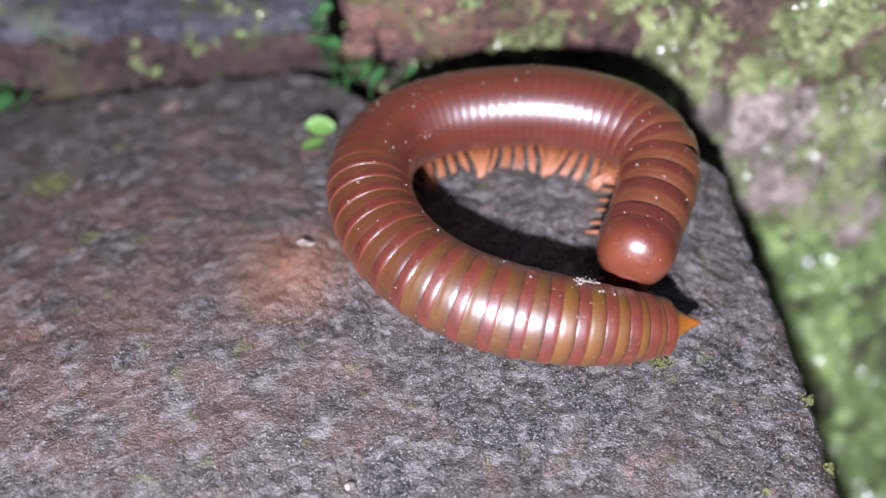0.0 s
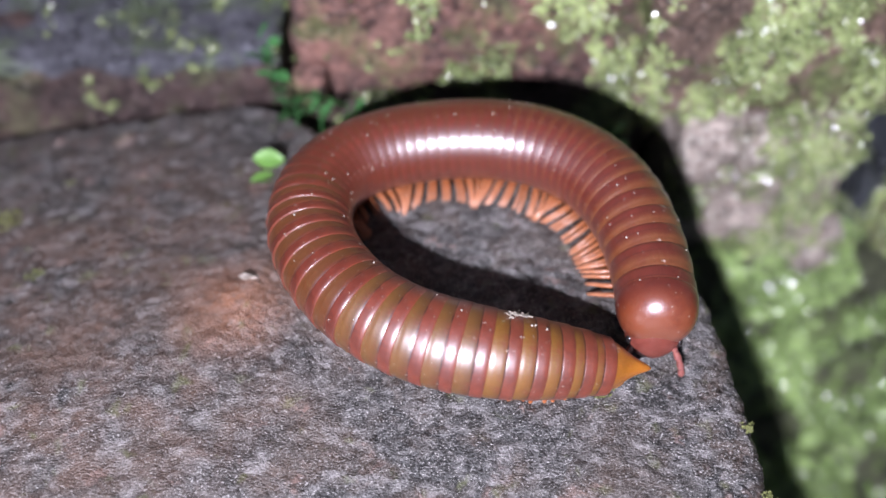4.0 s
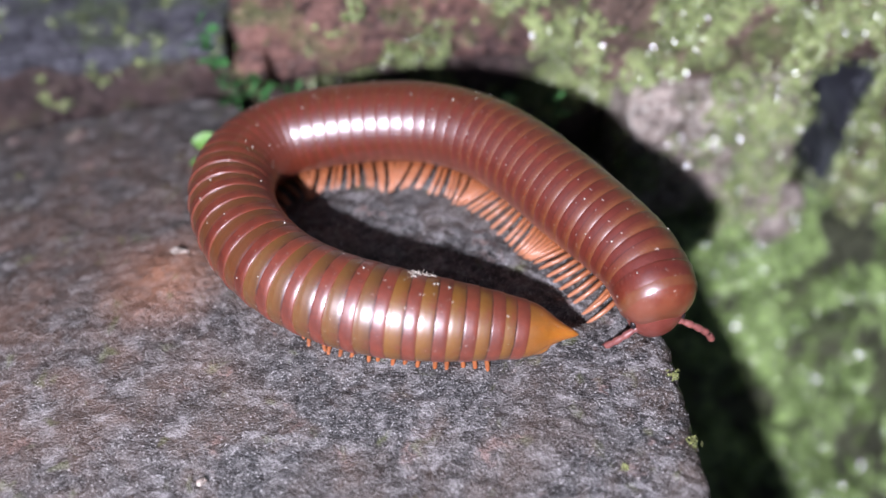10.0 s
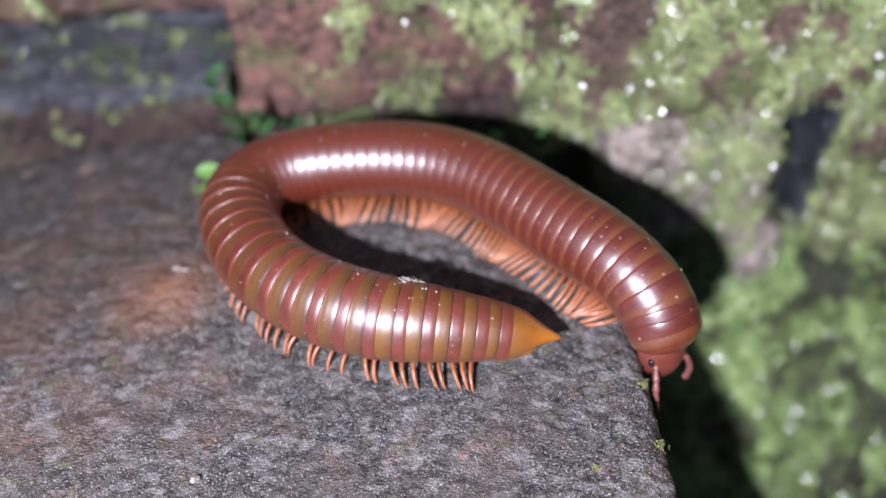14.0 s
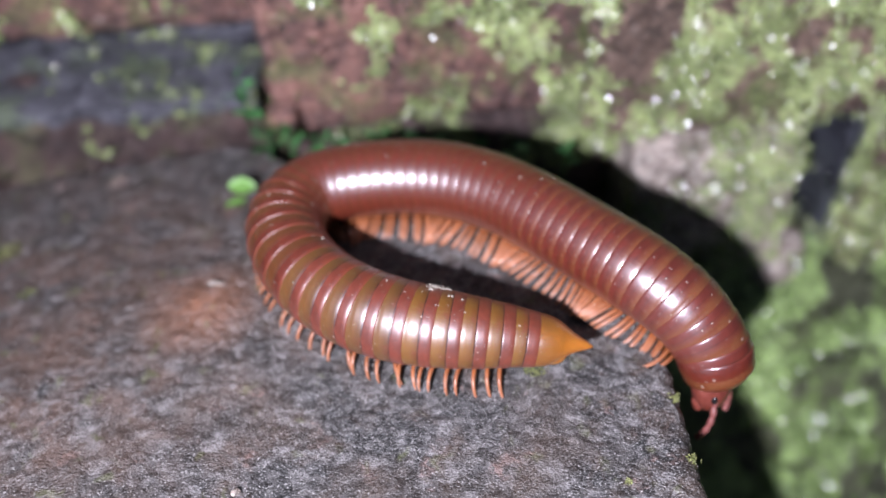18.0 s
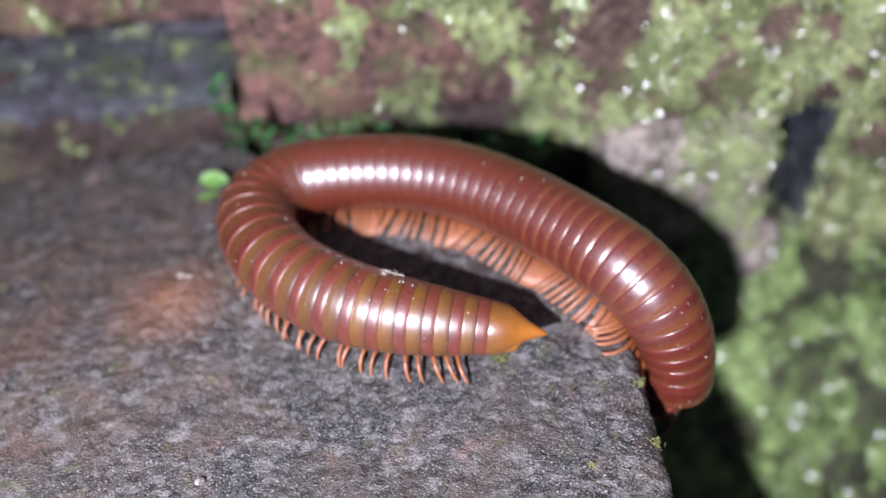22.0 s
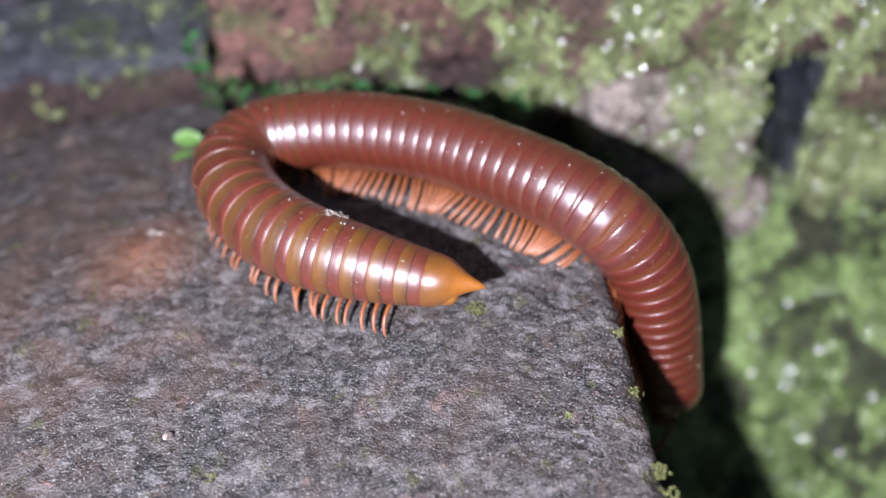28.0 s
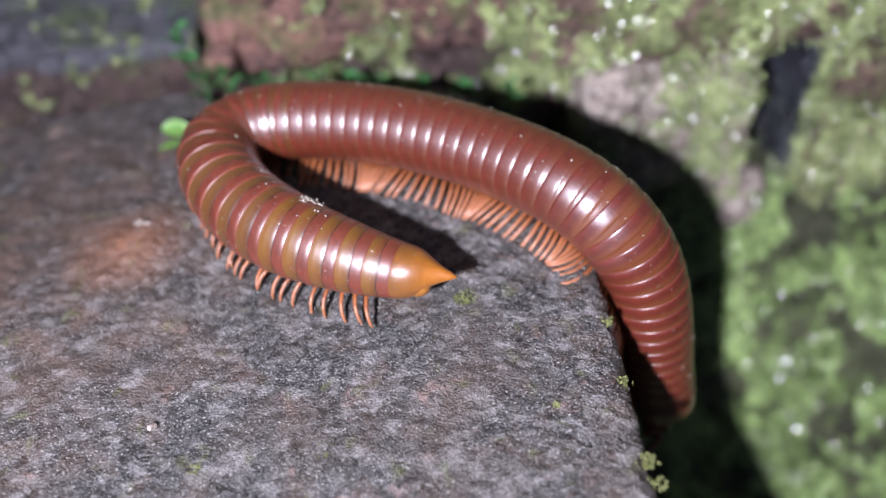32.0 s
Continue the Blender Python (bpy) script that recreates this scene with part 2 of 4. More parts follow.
STONE = stone_material()
RED_BRICK = brick_material("weathered_red_brick", (0.245, 0.120, 0.092), (0.066, 0.040, 0.037), 0.45)
DARK_BRICK = brick_material("damp_dark_brick", (0.090, 0.053, 0.046), (0.036, 0.024, 0.023), 0.25)
MOSSY_BRICK = brick_material("moss_covered_brick", (0.20, 0.13, 0.095), (0.07, 0.045, 0.035), 0.7)
PALE_STONE = brick_material("pale_lime_stone", (0.64, 0.53, 0.46), (0.17, 0.13, 0.11), 0.25)
# Blue-grey mortar coloured darker to imitate the shade inside the open joint.
SHADE_MORTAR = brick_material("shade_dark_mortar", (0.055, 0.060, 0.078), (0.018, 0.019, 0.026), 0.05)
DULL_STONE = brick_material("dull_pink_stone", (0.22, 0.16, 0.14), (0.12, 0.085, 0.075), 0.3)
MORTAR = brick_material("blue_grey_mortar", (0.115, 0.115, 0.138), (0.05, 0.05, 0.06), 0.5)
EARTH = brick_material("mossy_earth", (0.10, 0.11, 0.055), (0.03, 0.032, 0.018), 0.9)
MOSS = moss_material("pale_green_moss", (0.036, 0.052, 0.016), (0.31, 0.365, 0.16))
BANK_MOSS = moss_material("deep_green_moss", (0.03, 0.05, 0.014), (0.27, 0.37, 0.14))
def water_material():
    m, tree, b = material("clear_water")
    b.inputs["Base Color"].default_value = (0.8, 0.85, 0.85, 1)
    b.inputs["Roughness"].default_value = 0.15
    b.inputs["Transmission Weight"].default_value = 1.0
    b.inputs["IOR"].default_value = 1.33
    return m


WATER = water_material()
CLUMP_MOSS = moss_material("yellow_green_moss", (0.085, 0.095, 0.03), (0.16, 0.17, 0.06), 0.5)
# Seedling green darkened to imitate the shade behind the body.
SHADED_LEAF = moss_material("shaded_green_leaf", (0.022, 0.085, 0.028), (0.05, 0.15, 0.045), 0.5)
SEED_LEAF = moss_material("fresh_green_leaf", (0.065, 0.16, 0.03), (0.115, 0.23, 0.05), 0.5)
SHELL_TAIL = shell_material("red_and_olive_shell", (0.170, 0.030, 0.0125), (0.090, 0.033, 0.0045), (0.120, 0.047, 0.007), 0.33, 0.48, 0.035, 1.0, 0.56)
SHELL_END = shell_material("red_and_amber_shell", (0.176, 0.032, 0.012), (0.120, 0.043, 0.003), (0.152, 0.060, 0.005), 0.32, 0.46, 0.035, 1.0, 0.56)
SHELL_BEND = shell_material("brown_red_banded_shell", (0.142, 0.024, 0.011), (0.086, 0.026, 0.006), (0.100, 0.032, 0.007), 0.33, 0.48, 0.06, 1.0, 0.46, 0.7)
SHELL_MID = shell_material("red_brown_shell", (0.122, 0.0195, 0.0085), (0.098, 0.020, 0.007), (0.106, 0.024, 0.008), 0.34, 0.52, 0.05, 1.0, 0.47, 0.3)
SHELL_FRONT = shell_material("maroon_shell", (0.125, 0.0205, 0.0115), (0.108, 0.022, 0.010), (0.140, 0.042, 0.014), 0.32, 0.50, 0.06, 1.0, 0.45, 0.6)
TELSON = shell_material("amber_shell", (0.36, 0.120, 0.012), (0.22, 0.078, 0.010), (0.15, 0.058, 0.010), 0.50, 0.72, 0.10, 0.8, 0.45, 0.0)
LEG = plain_material("orange_leg_skin", (0.31, 0.100, 0.032), (0.19, 0.055, 0.021), 0.28, 900, 0.2, (0.37, 0.155, 0.085))
FEELER = plain_material("pink_feeler_skin", (0.26, 0.095, 0.08), (0.17, 0.055, 0.05), 0.4, 900, 0.2)
HEAD = shell_material("glossy_red_head", (0.118, 0.019, 0.011), (0.150, 0.034, 0.013), (0.20, 0.065, 0.034), 0.40, 0.93, 0.20, 1.0, 0.40, 0.0)
FACE = plain_material("pinkish_red_skin", (0.19, 0.050, 0.036), (0.14, 0.032, 0.022), 0.35, 500, 0.15)
VALVE = plain_material("pale_amber_shell", (0.36, 0.15, 0.030), (0.30, 0.11, 0.02), 0.35, 400, 0.15)
EYE = plain_material("black_eye", (0.012, 0.01, 0.01), (0.02, 0.015, 0.015), 0.2)
CRUMB = plain_material("pale_crumb", (0.55, 0.50, 0.44), (0.36, 0.31, 0.25), 0.6, 1500)


# ---- building ----
def mesh_object(name, verts, faces, mat, parent=None, smooth=True, label=""):
    me = bpy.data.meshes.new(name)
    me.from_pydata([tuple(float(c) for c in v) for v in verts], [], [tuple(int(i) for i in f) for f in faces])
    me.materials.append(mat)
    me.update()
    if smooth:
        me.polygons.foreach_set("use_smooth", [True] * len(me.polygons))
    ob = new(name, me)
    if parent:
        ob.parent = parent
    return tagged(ob, label) if label else ob


def grid_faces(rows, cols, close=False):
    out = []
    for i in range(rows - 1):
        for j in range(cols if close else cols - 1):
            k = (j + 1) % cols
            out.append((i * cols + j, i * cols + k, (i + 1) * cols + k, (i + 1) * cols + j))
    return out


def fractal(x, y, z, octaves=3):
    total, size = 0.0, 1.0
    for _ in range(octaves):
        total += size * noise.noise((x, y, z))
        x, y, z, size = x * 2.1 + 5.3, y * 2.1 - 1.7, z * 2.1 + 3.1, size * 0.5
    return total


# ---- the slab ----
def slab_height(x, y):
    """The slab's top in centimetres: level in front, falling away past a blunt ridge."""
    u = -0.5 * x + 0.85 * y - 6.2
    return -0.228 * math.log1p(math.exp(min(u / 0.8, 50)))


def slab_edge(y):
    return 7.12 - 0.35 * max(0.0, min(1.0, (y - 2.5) / 2.5)) + 0.10 * noise.noise((y * 0.9, 3.3, 0)) + 0.07 * noise.noise((y * 3.1, 7.7, 0))


def slab_back(x):
    """How far back the slab reaches at x."""
    s = min(max((x + 4.5) / 4.0, 0.0), 1.0)
    return 12.9 - 3.1 * s * s * (3 - 2 * s) - 0.15 * max(0.0, x - 2) - 0.8 * max(0.0, x - 4.2) + 0.15 * noise.noise((x * 1.1, 5.5, 0))


def build_slab():
    rows = [i / 330 for i in range(331)]
    n_top, n_side, drop = 270, 24, 9.5
    verts = []
    for row in rows:
        for j in range(n_top):
            s = j / (n_top - 1)
            y = -13 + (slab_back(-17 + 24 * s) + 13) * row
            e = slab_edge(y)
            x = -17 + (e + 17) * s
            rough = 0.055 * fractal(x * 1.6, y * 1.6, 0.5, 3) + 0.035 * noise.noise((x * 4.2, y * 4.2, 6)) + 0.06 * noise.noise((x * 9, y * 9, 4)) + 0.03 * noise.noise((x * 17, y * 17, 9))
            ridge = 0.12 * math.exp(-((x + 3.7) ** 2 + (y - 4.9) ** 2) / 0.5)
            edge = -0.16 * max(0.0, 1 - (e - x) / 0.35) ** 2
            verts.append((x * CM, y * CM, (slab_height(x, y) + rough + ridge + edge) * CM))
        y = -13 + (slab_back(7.0) + 13) * row
        e = slab_edge(y)
        for j in range(n_side):
            s = (j + 1) / n_side
            z = slab_height(e, y) - 0.16 - drop * s
            out = 0.10 * fractal(y * 1.3, z * 1.3, 8.1, 3) - 0.25 * s
            verts.append(((e + 0.06 + out) * CM, y * CM, z * CM))
    cols = n_top + n_side
    last = verts[-cols:]
    verts += [(x, y + 0.002, min(z, -0.03) - 0.06) for x, y, z in last]
    rows.append(1.0)
    ob = mesh_object("stone_slab", verts, grid_faces(len(rows), cols), STONE)
    return tagged(ob, "worn dark grey stone slab with a rust-coloured patch, damp gloss and painted glitter", "stone slab", kind="structure")


slab = build_slab()


# ---- wall, bank and ground behind the slab ----
def lump(name, low, high, rounding, rough, mat, parent=None, step=0.28, seed=0.0, lean=0.0, label=""):
    """A weathered block between two corners (centimetres): rounded edges, broken faces; lean shifts its foot forward."""
    lo, hi = Vector(low), Vector(high)
    verts, faces = [], []
    for axis in range(3):
        a, b = (axis + 1) % 3, (axis + 2) % 3
        na, nb = (max(2, int((hi[k] - lo[k]) / step)) for k in (a, b))
        for side in (0, 1):
            base = len(verts)
            for i in range(na + 1):
                for j in range(nb + 1):
                    p = [0.0] * 3
                    p[axis] = hi[axis] if side else lo[axis]
                    p[a] = lo[a] + (hi[a] - lo[a]) * i / na
                    p[b] = lo[b] + (hi[b] - lo[b]) * j / nb
                    p = Vector(p)
                    inner = Vector([min(max(p[k], lo[k] + rounding), hi[k] - rounding) for k in range(3)])
                    d = (p - inner)
                    d = d.normalized() if d.length > 1e-6 else Vector((0, 0, 1))
                    q = inner + d * rounding
                    q += d * rough * fractal(q.x * 0.9 + seed, q.y * 0.9, q.z * 0.9, 4)
                    q.y -= lean * (hi.z - q.z)
                    verts.append(q * CM)
            for f in grid_faces(na + 1, nb + 1):
                f = [base + k for k in f]
                faces.append(f if side else f[::-1])
    return mesh_object(name, verts, faces, mat, parent, label=label)


wall = tagged(new("wall_north"), "old mossy red brick wall with open joints", "brick wall", kind="structure")
BRICKS = [
    lump("brick", (-2.9, 12.75, -1.5), (7.6, 22, 5.2), 0.45, 0.22, RED_BRICK, wall, seed=1.0),
    lump("brick", (7.0, 12.6, -1.7), (19.2, 21, 5.0), 0.6, 0.35, MOSSY_BRICK, wall, seed=2.0, lean=0.2),
    lump("brick", (19.5, 12.4, -1.6), (30, 20, 5.0), 0.6, 0.35, MOSSY_BRICK, wall, seed=3.5, lean=0.2),
    lump("brick", (16.6, 10.7, -8), (28, 20, -1.75), 0.5, 0.3, MOSSY_BRICK, wall, seed=3.0, lean=0.12),
    lump("brick", (-17, 13.75, -4.2), (-3.3, 20, -0.9), 0.45, 0.18, DARK_BRICK, wall, seed=4.0),
    lump("brick", (-18, 15.8, 0.6), (-3.2, 22, 6.5), 0.5, 0.22, RED_BRICK, wall, seed=5.0),
    lump("brick", (8.6, 10.75, -8), (14.15, 20, -1.6), 0.45, 0.2, PALE_STONE, wall, seed=6.0, lean=0.12),
    lump("brick", (-3.0, 12.9, -7.0), (8.4, 20, -1.9), 0.6, 0.3, DARK_BRICK, wall, seed=7.0),
    lump("mortar_bed", (-18, 13.7, -1.4), (-3.4, 19, -0.72), 0.25, 0.22, MORTAR, wall, seed=11.0),
    lump("mortar_bed", (-18, 17.8, -1.8), (-3.0, 22, 1.4), 0.4, 0.15, MORTAR, wall, seed=8.0),
    # Open joint's back and an added side lining, coloured dark to stand for shade.
    lump("mortar_bed", (13.2, 14.3, -9), (17.4, 20, -1.2), 0.2, 0.10, SHADE_MORTAR, wall, seed=9.0),
    lump("mortar_bed", (15.75, 11.3, -7.5), (16.9, 19, -1.3), 0.2, 0.12, SHADE_MORTAR, wall, seed=12.0),
    lump("brick", (-3.0, 12.0, -1.3), (-2.0, 13.0, -0.15), 0.35, 0.2, RED_BRICK, wall, seed=18.0),
    lump("stone", (10.6, 9.9, -6.0), (12.0, 11.4, -4.6), 0.6, 0.2, PALE_STONE, wall, seed=13.0),
    lump("stone", (10.3, 10.2, -4.4), (11.6, 11.6, -3.2), 0.55, 0.2, PALE_STONE, wall, seed=14.0),
    lump("stone", (9.0, 10.3, -4.0), (10.2, 11.6, -2.9), 0.5, 0.2, PALE_STONE, wall, seed=15.0),
    lump("stone", (11.6, 10.3, -4.0), (12.9, 11.6, -2.8), 0.5, 0.2, PALE_STONE, wall, seed=16.0),
    lump("stone", (12.6, 9.8, -9.0), (15.1, 11.6, -6.4), 0.8, 0.3, PALE_STONE, wall, seed=17.0),
    lump("brick", (-18, 14.0, 6.9), (27, 24, 13), 0.5, 0.25, RED_BRICK, wall, seed=10.0),
]


nodule = random.Random(31)
for k in range(22):
    x, z, r = nodule.uniform(9.0, 13.6), nodule.uniform(-6.6, -2.2), nodule.uniform(0.22, 0.48)
    y = 10.75 - 0.12 * (-1.6 - z)
    BRICKS.append(lump("stone", (x - r, y - 0.6 * r, z - 0.8 * r), (x + r, y + r, z + 0.8 * r), 0.75 * r, 0.16, PALE_STONE, wall, step=0.12, seed=30.0 + k))


def bank_height(x, y):
    """The mossy bank that falls from the wall's foot to the ground, in centimetres."""
    run = max(0.0, 10.3 - y)
    if y > 9.6 and 13.3 < x < 17.2:
        return -7.6
    return -6.4 - 1.7 * run + 0.1 * run * run if run < 7 else -13.4 - 0.3 * (run - 7)


def build_bank():
    nx, ny = 170, 130
    verts = []
    for i in range(ny):
        y = -14 + 27 * i / (ny - 1)
        for j in range(nx):
            x = -6 + 37 * j / (nx - 1)
            z = bank_height(x, y) + (0.55 if y < 10 else 0.25) * fractal(x * 0.45, y * 0.45, 2.2, 4)
            verts.append((x * CM, y * CM, z * CM))
    ob = mesh_object("mossy_bank", verts, grid_faces(ny, nx), EARTH)
    return tagged(ob, "damp earth bank overgrown with green moss", "moss bank", kind="structure")


bank = build_bank()
ground = mesh_object("ground", [(x * 1.0, y * 1.0, -0.2 + 0.004 * noise.noise((x * 7, y * 7, 0))) for y in np.linspace(-60, 60, 61) for x in np.linspace(-60, 60, 61)], grid_faces(61, 61), EARTH)
tagged(ground, "dark damp earth around the masonry", "ground", kind="structure")


# ---- moss ----
def tree_of(objects):
    verts, faces = [], []
    for ob in objects:
        base = len(verts)
        verts += [ob.matrix_world @ v.co for v in ob.data.vertices]
        faces += [[base + i for i in p.vertices] for p in ob.data.polygons]
    return BVHTree.FromPolygons(verts, faces)


def tuft(verts, faces, at, normal, size, rng):
    """A tuft of small pointed moss leaves."""
    side = normal.orthogonal().normalized()
    other = normal.cross(side)
    for _ in range(5):
        a = rng.uniform(0, 6.283)
        out = side * math.cos(a) + other * math.sin(a)
        across = normal.cross(out) * size * 0.22
        mid = at + normal * size * rng.uniform(0.3, 0.6) + out * size * 0.35
        tip = mid + out * size * rng.uniform(0.2, 0.6) + normal * size * rng.uniform(-0.1, 0.5)
        k = len(verts)
        verts += [at - across * 0.5, at + across * 0.5, mid + across, mid - across, tip]
        faces += [(k, k + 1, k + 2, k + 3), (k + 3, k + 2, k + 4)]


def moss_cover(name, target, count, sample, mat, label, size, cut, seed):
    rng = random.Random(seed)
    verts, faces, made = [], [], 0
    for _ in range(count * 6):
        if made >= count:
            break
        origin, way = sample(rng)
        place, normal, _, _ = target.ray_cast(origin, way)
        if place is None:
            continue
        p = place * 100
        if 13.9 < p.x < 16.0 and -6.6 < p.z < -1.6:
            continue
        thick = fractal(p.x * 0.55 + seed, p.y * 0.55, p.z * 0.55, 3) + 0.45 * fractal(p.x * 2.3, p.z * 2.3, p.y, 2)
        if (thick - cut(p)) * 2.2 < rng.random() ** 1.5:
            continue
        if normal.dot(way) > 0:
            normal = -normal
        cushion = max(0.0, 0.15 + fractal(p.x * 1.3 + 4, p.y * 1.3, p.z * 1.3 + seed, 2))
        tuft(verts, faces, place + normal * 0.0055 * cushion * math.sqrt(rng.random()), normal, size * rng.uniform(0.4, 1.4), rng)
        made += 1
    ob = mesh_object(name, verts, faces, mat, smooth=False)
    return tagged(ob, label, "moss", kind="stuff")


WALL_TREE = tree_of(BRICKS)


def bare(p):
    """Where the wall shows its stone: the pale nodules, the brown brick past the open joint."""
    spots = ((9.9, -2.6, 1.7), (10.8, -4.4, 1.5), (13.9, -7.6, 1.2), (17.6, -2.8, 1.5), (8.6, 1.6, 1.6))
    near = max(1 - math.hypot(p.x - x, p.z - z) / r for x, z, r in spots)
    return min(max(near * 1.2, 0.0), 0.6) - (0.2 if 11.5 < p.x < 14.3 and p.z < -1.0 else 0.0)


moss_cover("wall_moss", WALL_TREE, 46000, lambda r: (Vector((r.uniform(-20, 22), 5, r.uniform(-7, 9))) * CM, Vector((r.uniform(-0.1, 0.55), 1, r.uniform(-0.6, 0.0))).normalized()),
           MOSS, "pale green moss growing in patches on the brick wall", 0.0012, lambda p: ((0.42 if p.z > -1.0 else 0.66) if p.x < -3.2 else 0.24 - 0.042 * min(max(p.x, -4), 11)) - (0.25 if p.x > 15.5 else 0.0) + bare(p) - 0.05 * max(0.0, p.z), 3)
moss_cover("bank_moss", tree_of([bank]), 28000, lambda r: (Vector((r.uniform(7.5, 24), r.uniform(-6, 12), 10)) * CM, Vector((0, 0, -1))),
           BANK_MOSS, "deep green moss carpet on the damp bank", 0.0018, lambda p: -0.15, 5)


def glint_drops(name, target, count, sample, size, label, seed):
    """Small clear drops that hang on the moss, added to catch the torch as its wet glints."""
    rng = random.Random(seed)
    verts, faces, made = [], [], 0
    while made < count:
        origin, way = sample(rng)
        place, normal, _, _ = target.ray_cast(origin, way)
        if place is None:
            continue
        made += 1
        if normal.dot(way) > 0:
            normal = -normal
        r, k = size * rng.uniform(0.4, 1.3), len(verts)
        centre = place + normal * (0.0004 + 0.22 * r)
        for i in range(7):
            for j in range(10):
                a, b = 2 * math.pi * j / 10, math.pi * i / 6
                verts.append(centre + Vector((math.sin(b) * math.cos(a), math.sin(b) * math.sin(a), math.cos(b))) * r)
                verts[-1] -= normal * (0.78 * (verts[-1] - centre).dot(normal))
        faces += [tuple(k + i for i in f) for f in grid_faces(7, 10, True)]
    ob = mesh_object(name, verts, faces, WATER)
    return tagged(ob, label, "water drops", kind="stuff")


glint_drops("wall_glint_drops", WALL_TREE, 130, lambda r: (Vector((r.uniform(-16, 20), 5, r.uniform(-6, 6))) * CM, Vector((r.uniform(-0.1, 0.3), 1, -0.25)).normalized()), 0.0009, "tiny water drops added for the wet glints of the mossy wall", 21)
glint_drops("bank_glint_drops", tree_of([bank]), 60, lambda r: (Vector((r.uniform(8, 20), r.uniform(0, 10), 10)) * CM, Vector((0, 0, -1))), 0.0009, "tiny water drops added for the wet glints of the mossy bank", 22)


def moss_clump(x, y, z, spread, count, seed):
    """A small cushion of yellow-green moss on the stone."""
    rng = random.Random(seed)
    verts, faces = [], []
    for _ in range(count * 5):
        a, r = rng.uniform(0, 6.283), 1.15 * spread * rng.random() ** 0.8
        px, py = x + r * math.cos(a), y + 0.7 * r * math.sin(a)
        if noise.noise((px * 9, py * 9, seed)) < -0.05:
            continue
        tuft(verts, faces, Vector((px, py, z + 0.09 * rng.random() + (slab_height(px, py) if px < 7 else 0))) * CM, Vector((rng.uniform(-0.4, 0.4), rng.uniform(-0.4, 0.4), 1)).normalized(), 0.00045 * rng.uniform(0.5, 1.3), rng)
    ob = mesh_object("moss_clump", verts, faces, CLUMP_MOSS, smooth=False)
    return tagged(ob, "small yellow-green moss cushion on the grey slab", "moss", group="moss cushions on the slab")


for number, (x, y, z, spread, count) in enumerate(((4.05, 1.78, 0.0, 0.25, 40), (7.12, -2.55, -0.10, 0.22, 60), (7.15, -3.0, -0.2, 0.22, 50), (7.02, 0.75, -0.05, 0.16, 24), (7.1, -0.75, -0.1, 0.15, 20), (-1.72, -1.74, 0.0, 0.14, 12),
                                                      (0.85, -1.75, 0.0, 0.1, 8), (-5.2, -2.2, 0.0, 0.18, 14), (-10.9, 8.7, 0.0, 0.6, 110), (-9.2, 6.3, 0.0, 0.25, 24), (-9.3, 10.0, 0.0, 0.15, 14), (5.6, -1.2, 0.0, 0.1, 8))):
    moss_clump(x, y, z, spread, count, 70 + number)


def pebble(x, y, z, sx, sy, sz, mat, seed, label):
    rng = random.Random(seed)
    verts = []
    for i in range(9):
        for j in range(12):
            a, b = 2 * math.pi * j / 12, math.pi * i / 8
            k = 1 + 0.25 * noise.noise((math.sin(b) * math.cos(a) * 1.5 + seed, math.sin(b) * math.sin(a) * 1.5, math.cos(b) * 1.5))
            verts.append((sx * k * math.sin(b) * math.cos(a) * CM, sy * k * math.sin(b) * math.sin(a) * CM, sz * k * math.cos(b) * CM))
    ob = mesh_object("pebble", verts, grid_faces(9, 12, True), mat)
    ob.matrix_world = pose(x * CM, y * CM, (z + slab_height(x, y)) * CM, 0, 0, rng.uniform(0, 180))
    return tagged(ob, label, "pebble", group="grit on the slab")


pebble(-2.68, -0.67, 0.05, 0.11, 0.075, 0.06, PALE_STONE, 1, "tiny white pebble on the grey slab")
pebble(-3.72, 5.28, 0.10, 0.24, 0.10, 0.10, PALE_STONE, 2, "pale chip at the ridge of the slab")
pebble(-8.1, 11.9, 0.0, 0.42, 0.28, 0.12, DULL_STONE, 3, "dull pinkish stone by the wall's foot")
pebble(-10.2, 12.3, 0.0, 0.2, 0.16, 0.12, DULL_STONE, 4, "small dull stone by the wall's foot")


# ---- seedlings in the joint ----
def leaf_mesh(length, width):
    n, verts, faces = 8, [], []
    for i in range(n + 1):
        s = i / n
        w = width * math.sin(math.pi * min(1, s * 0.96 + 0.02)) ** 0.7
        z = 0.25 * length * math.sin(s * 2.2) * 0.6
        for k in (-1, -0.5, 0, 0.5, 1):
            verts.append((s * length * CM, k * w * 0.5 * CM, (z + 0.12 * width * abs(k)) * CM))
    return verts, grid_faces(n + 1, 5)


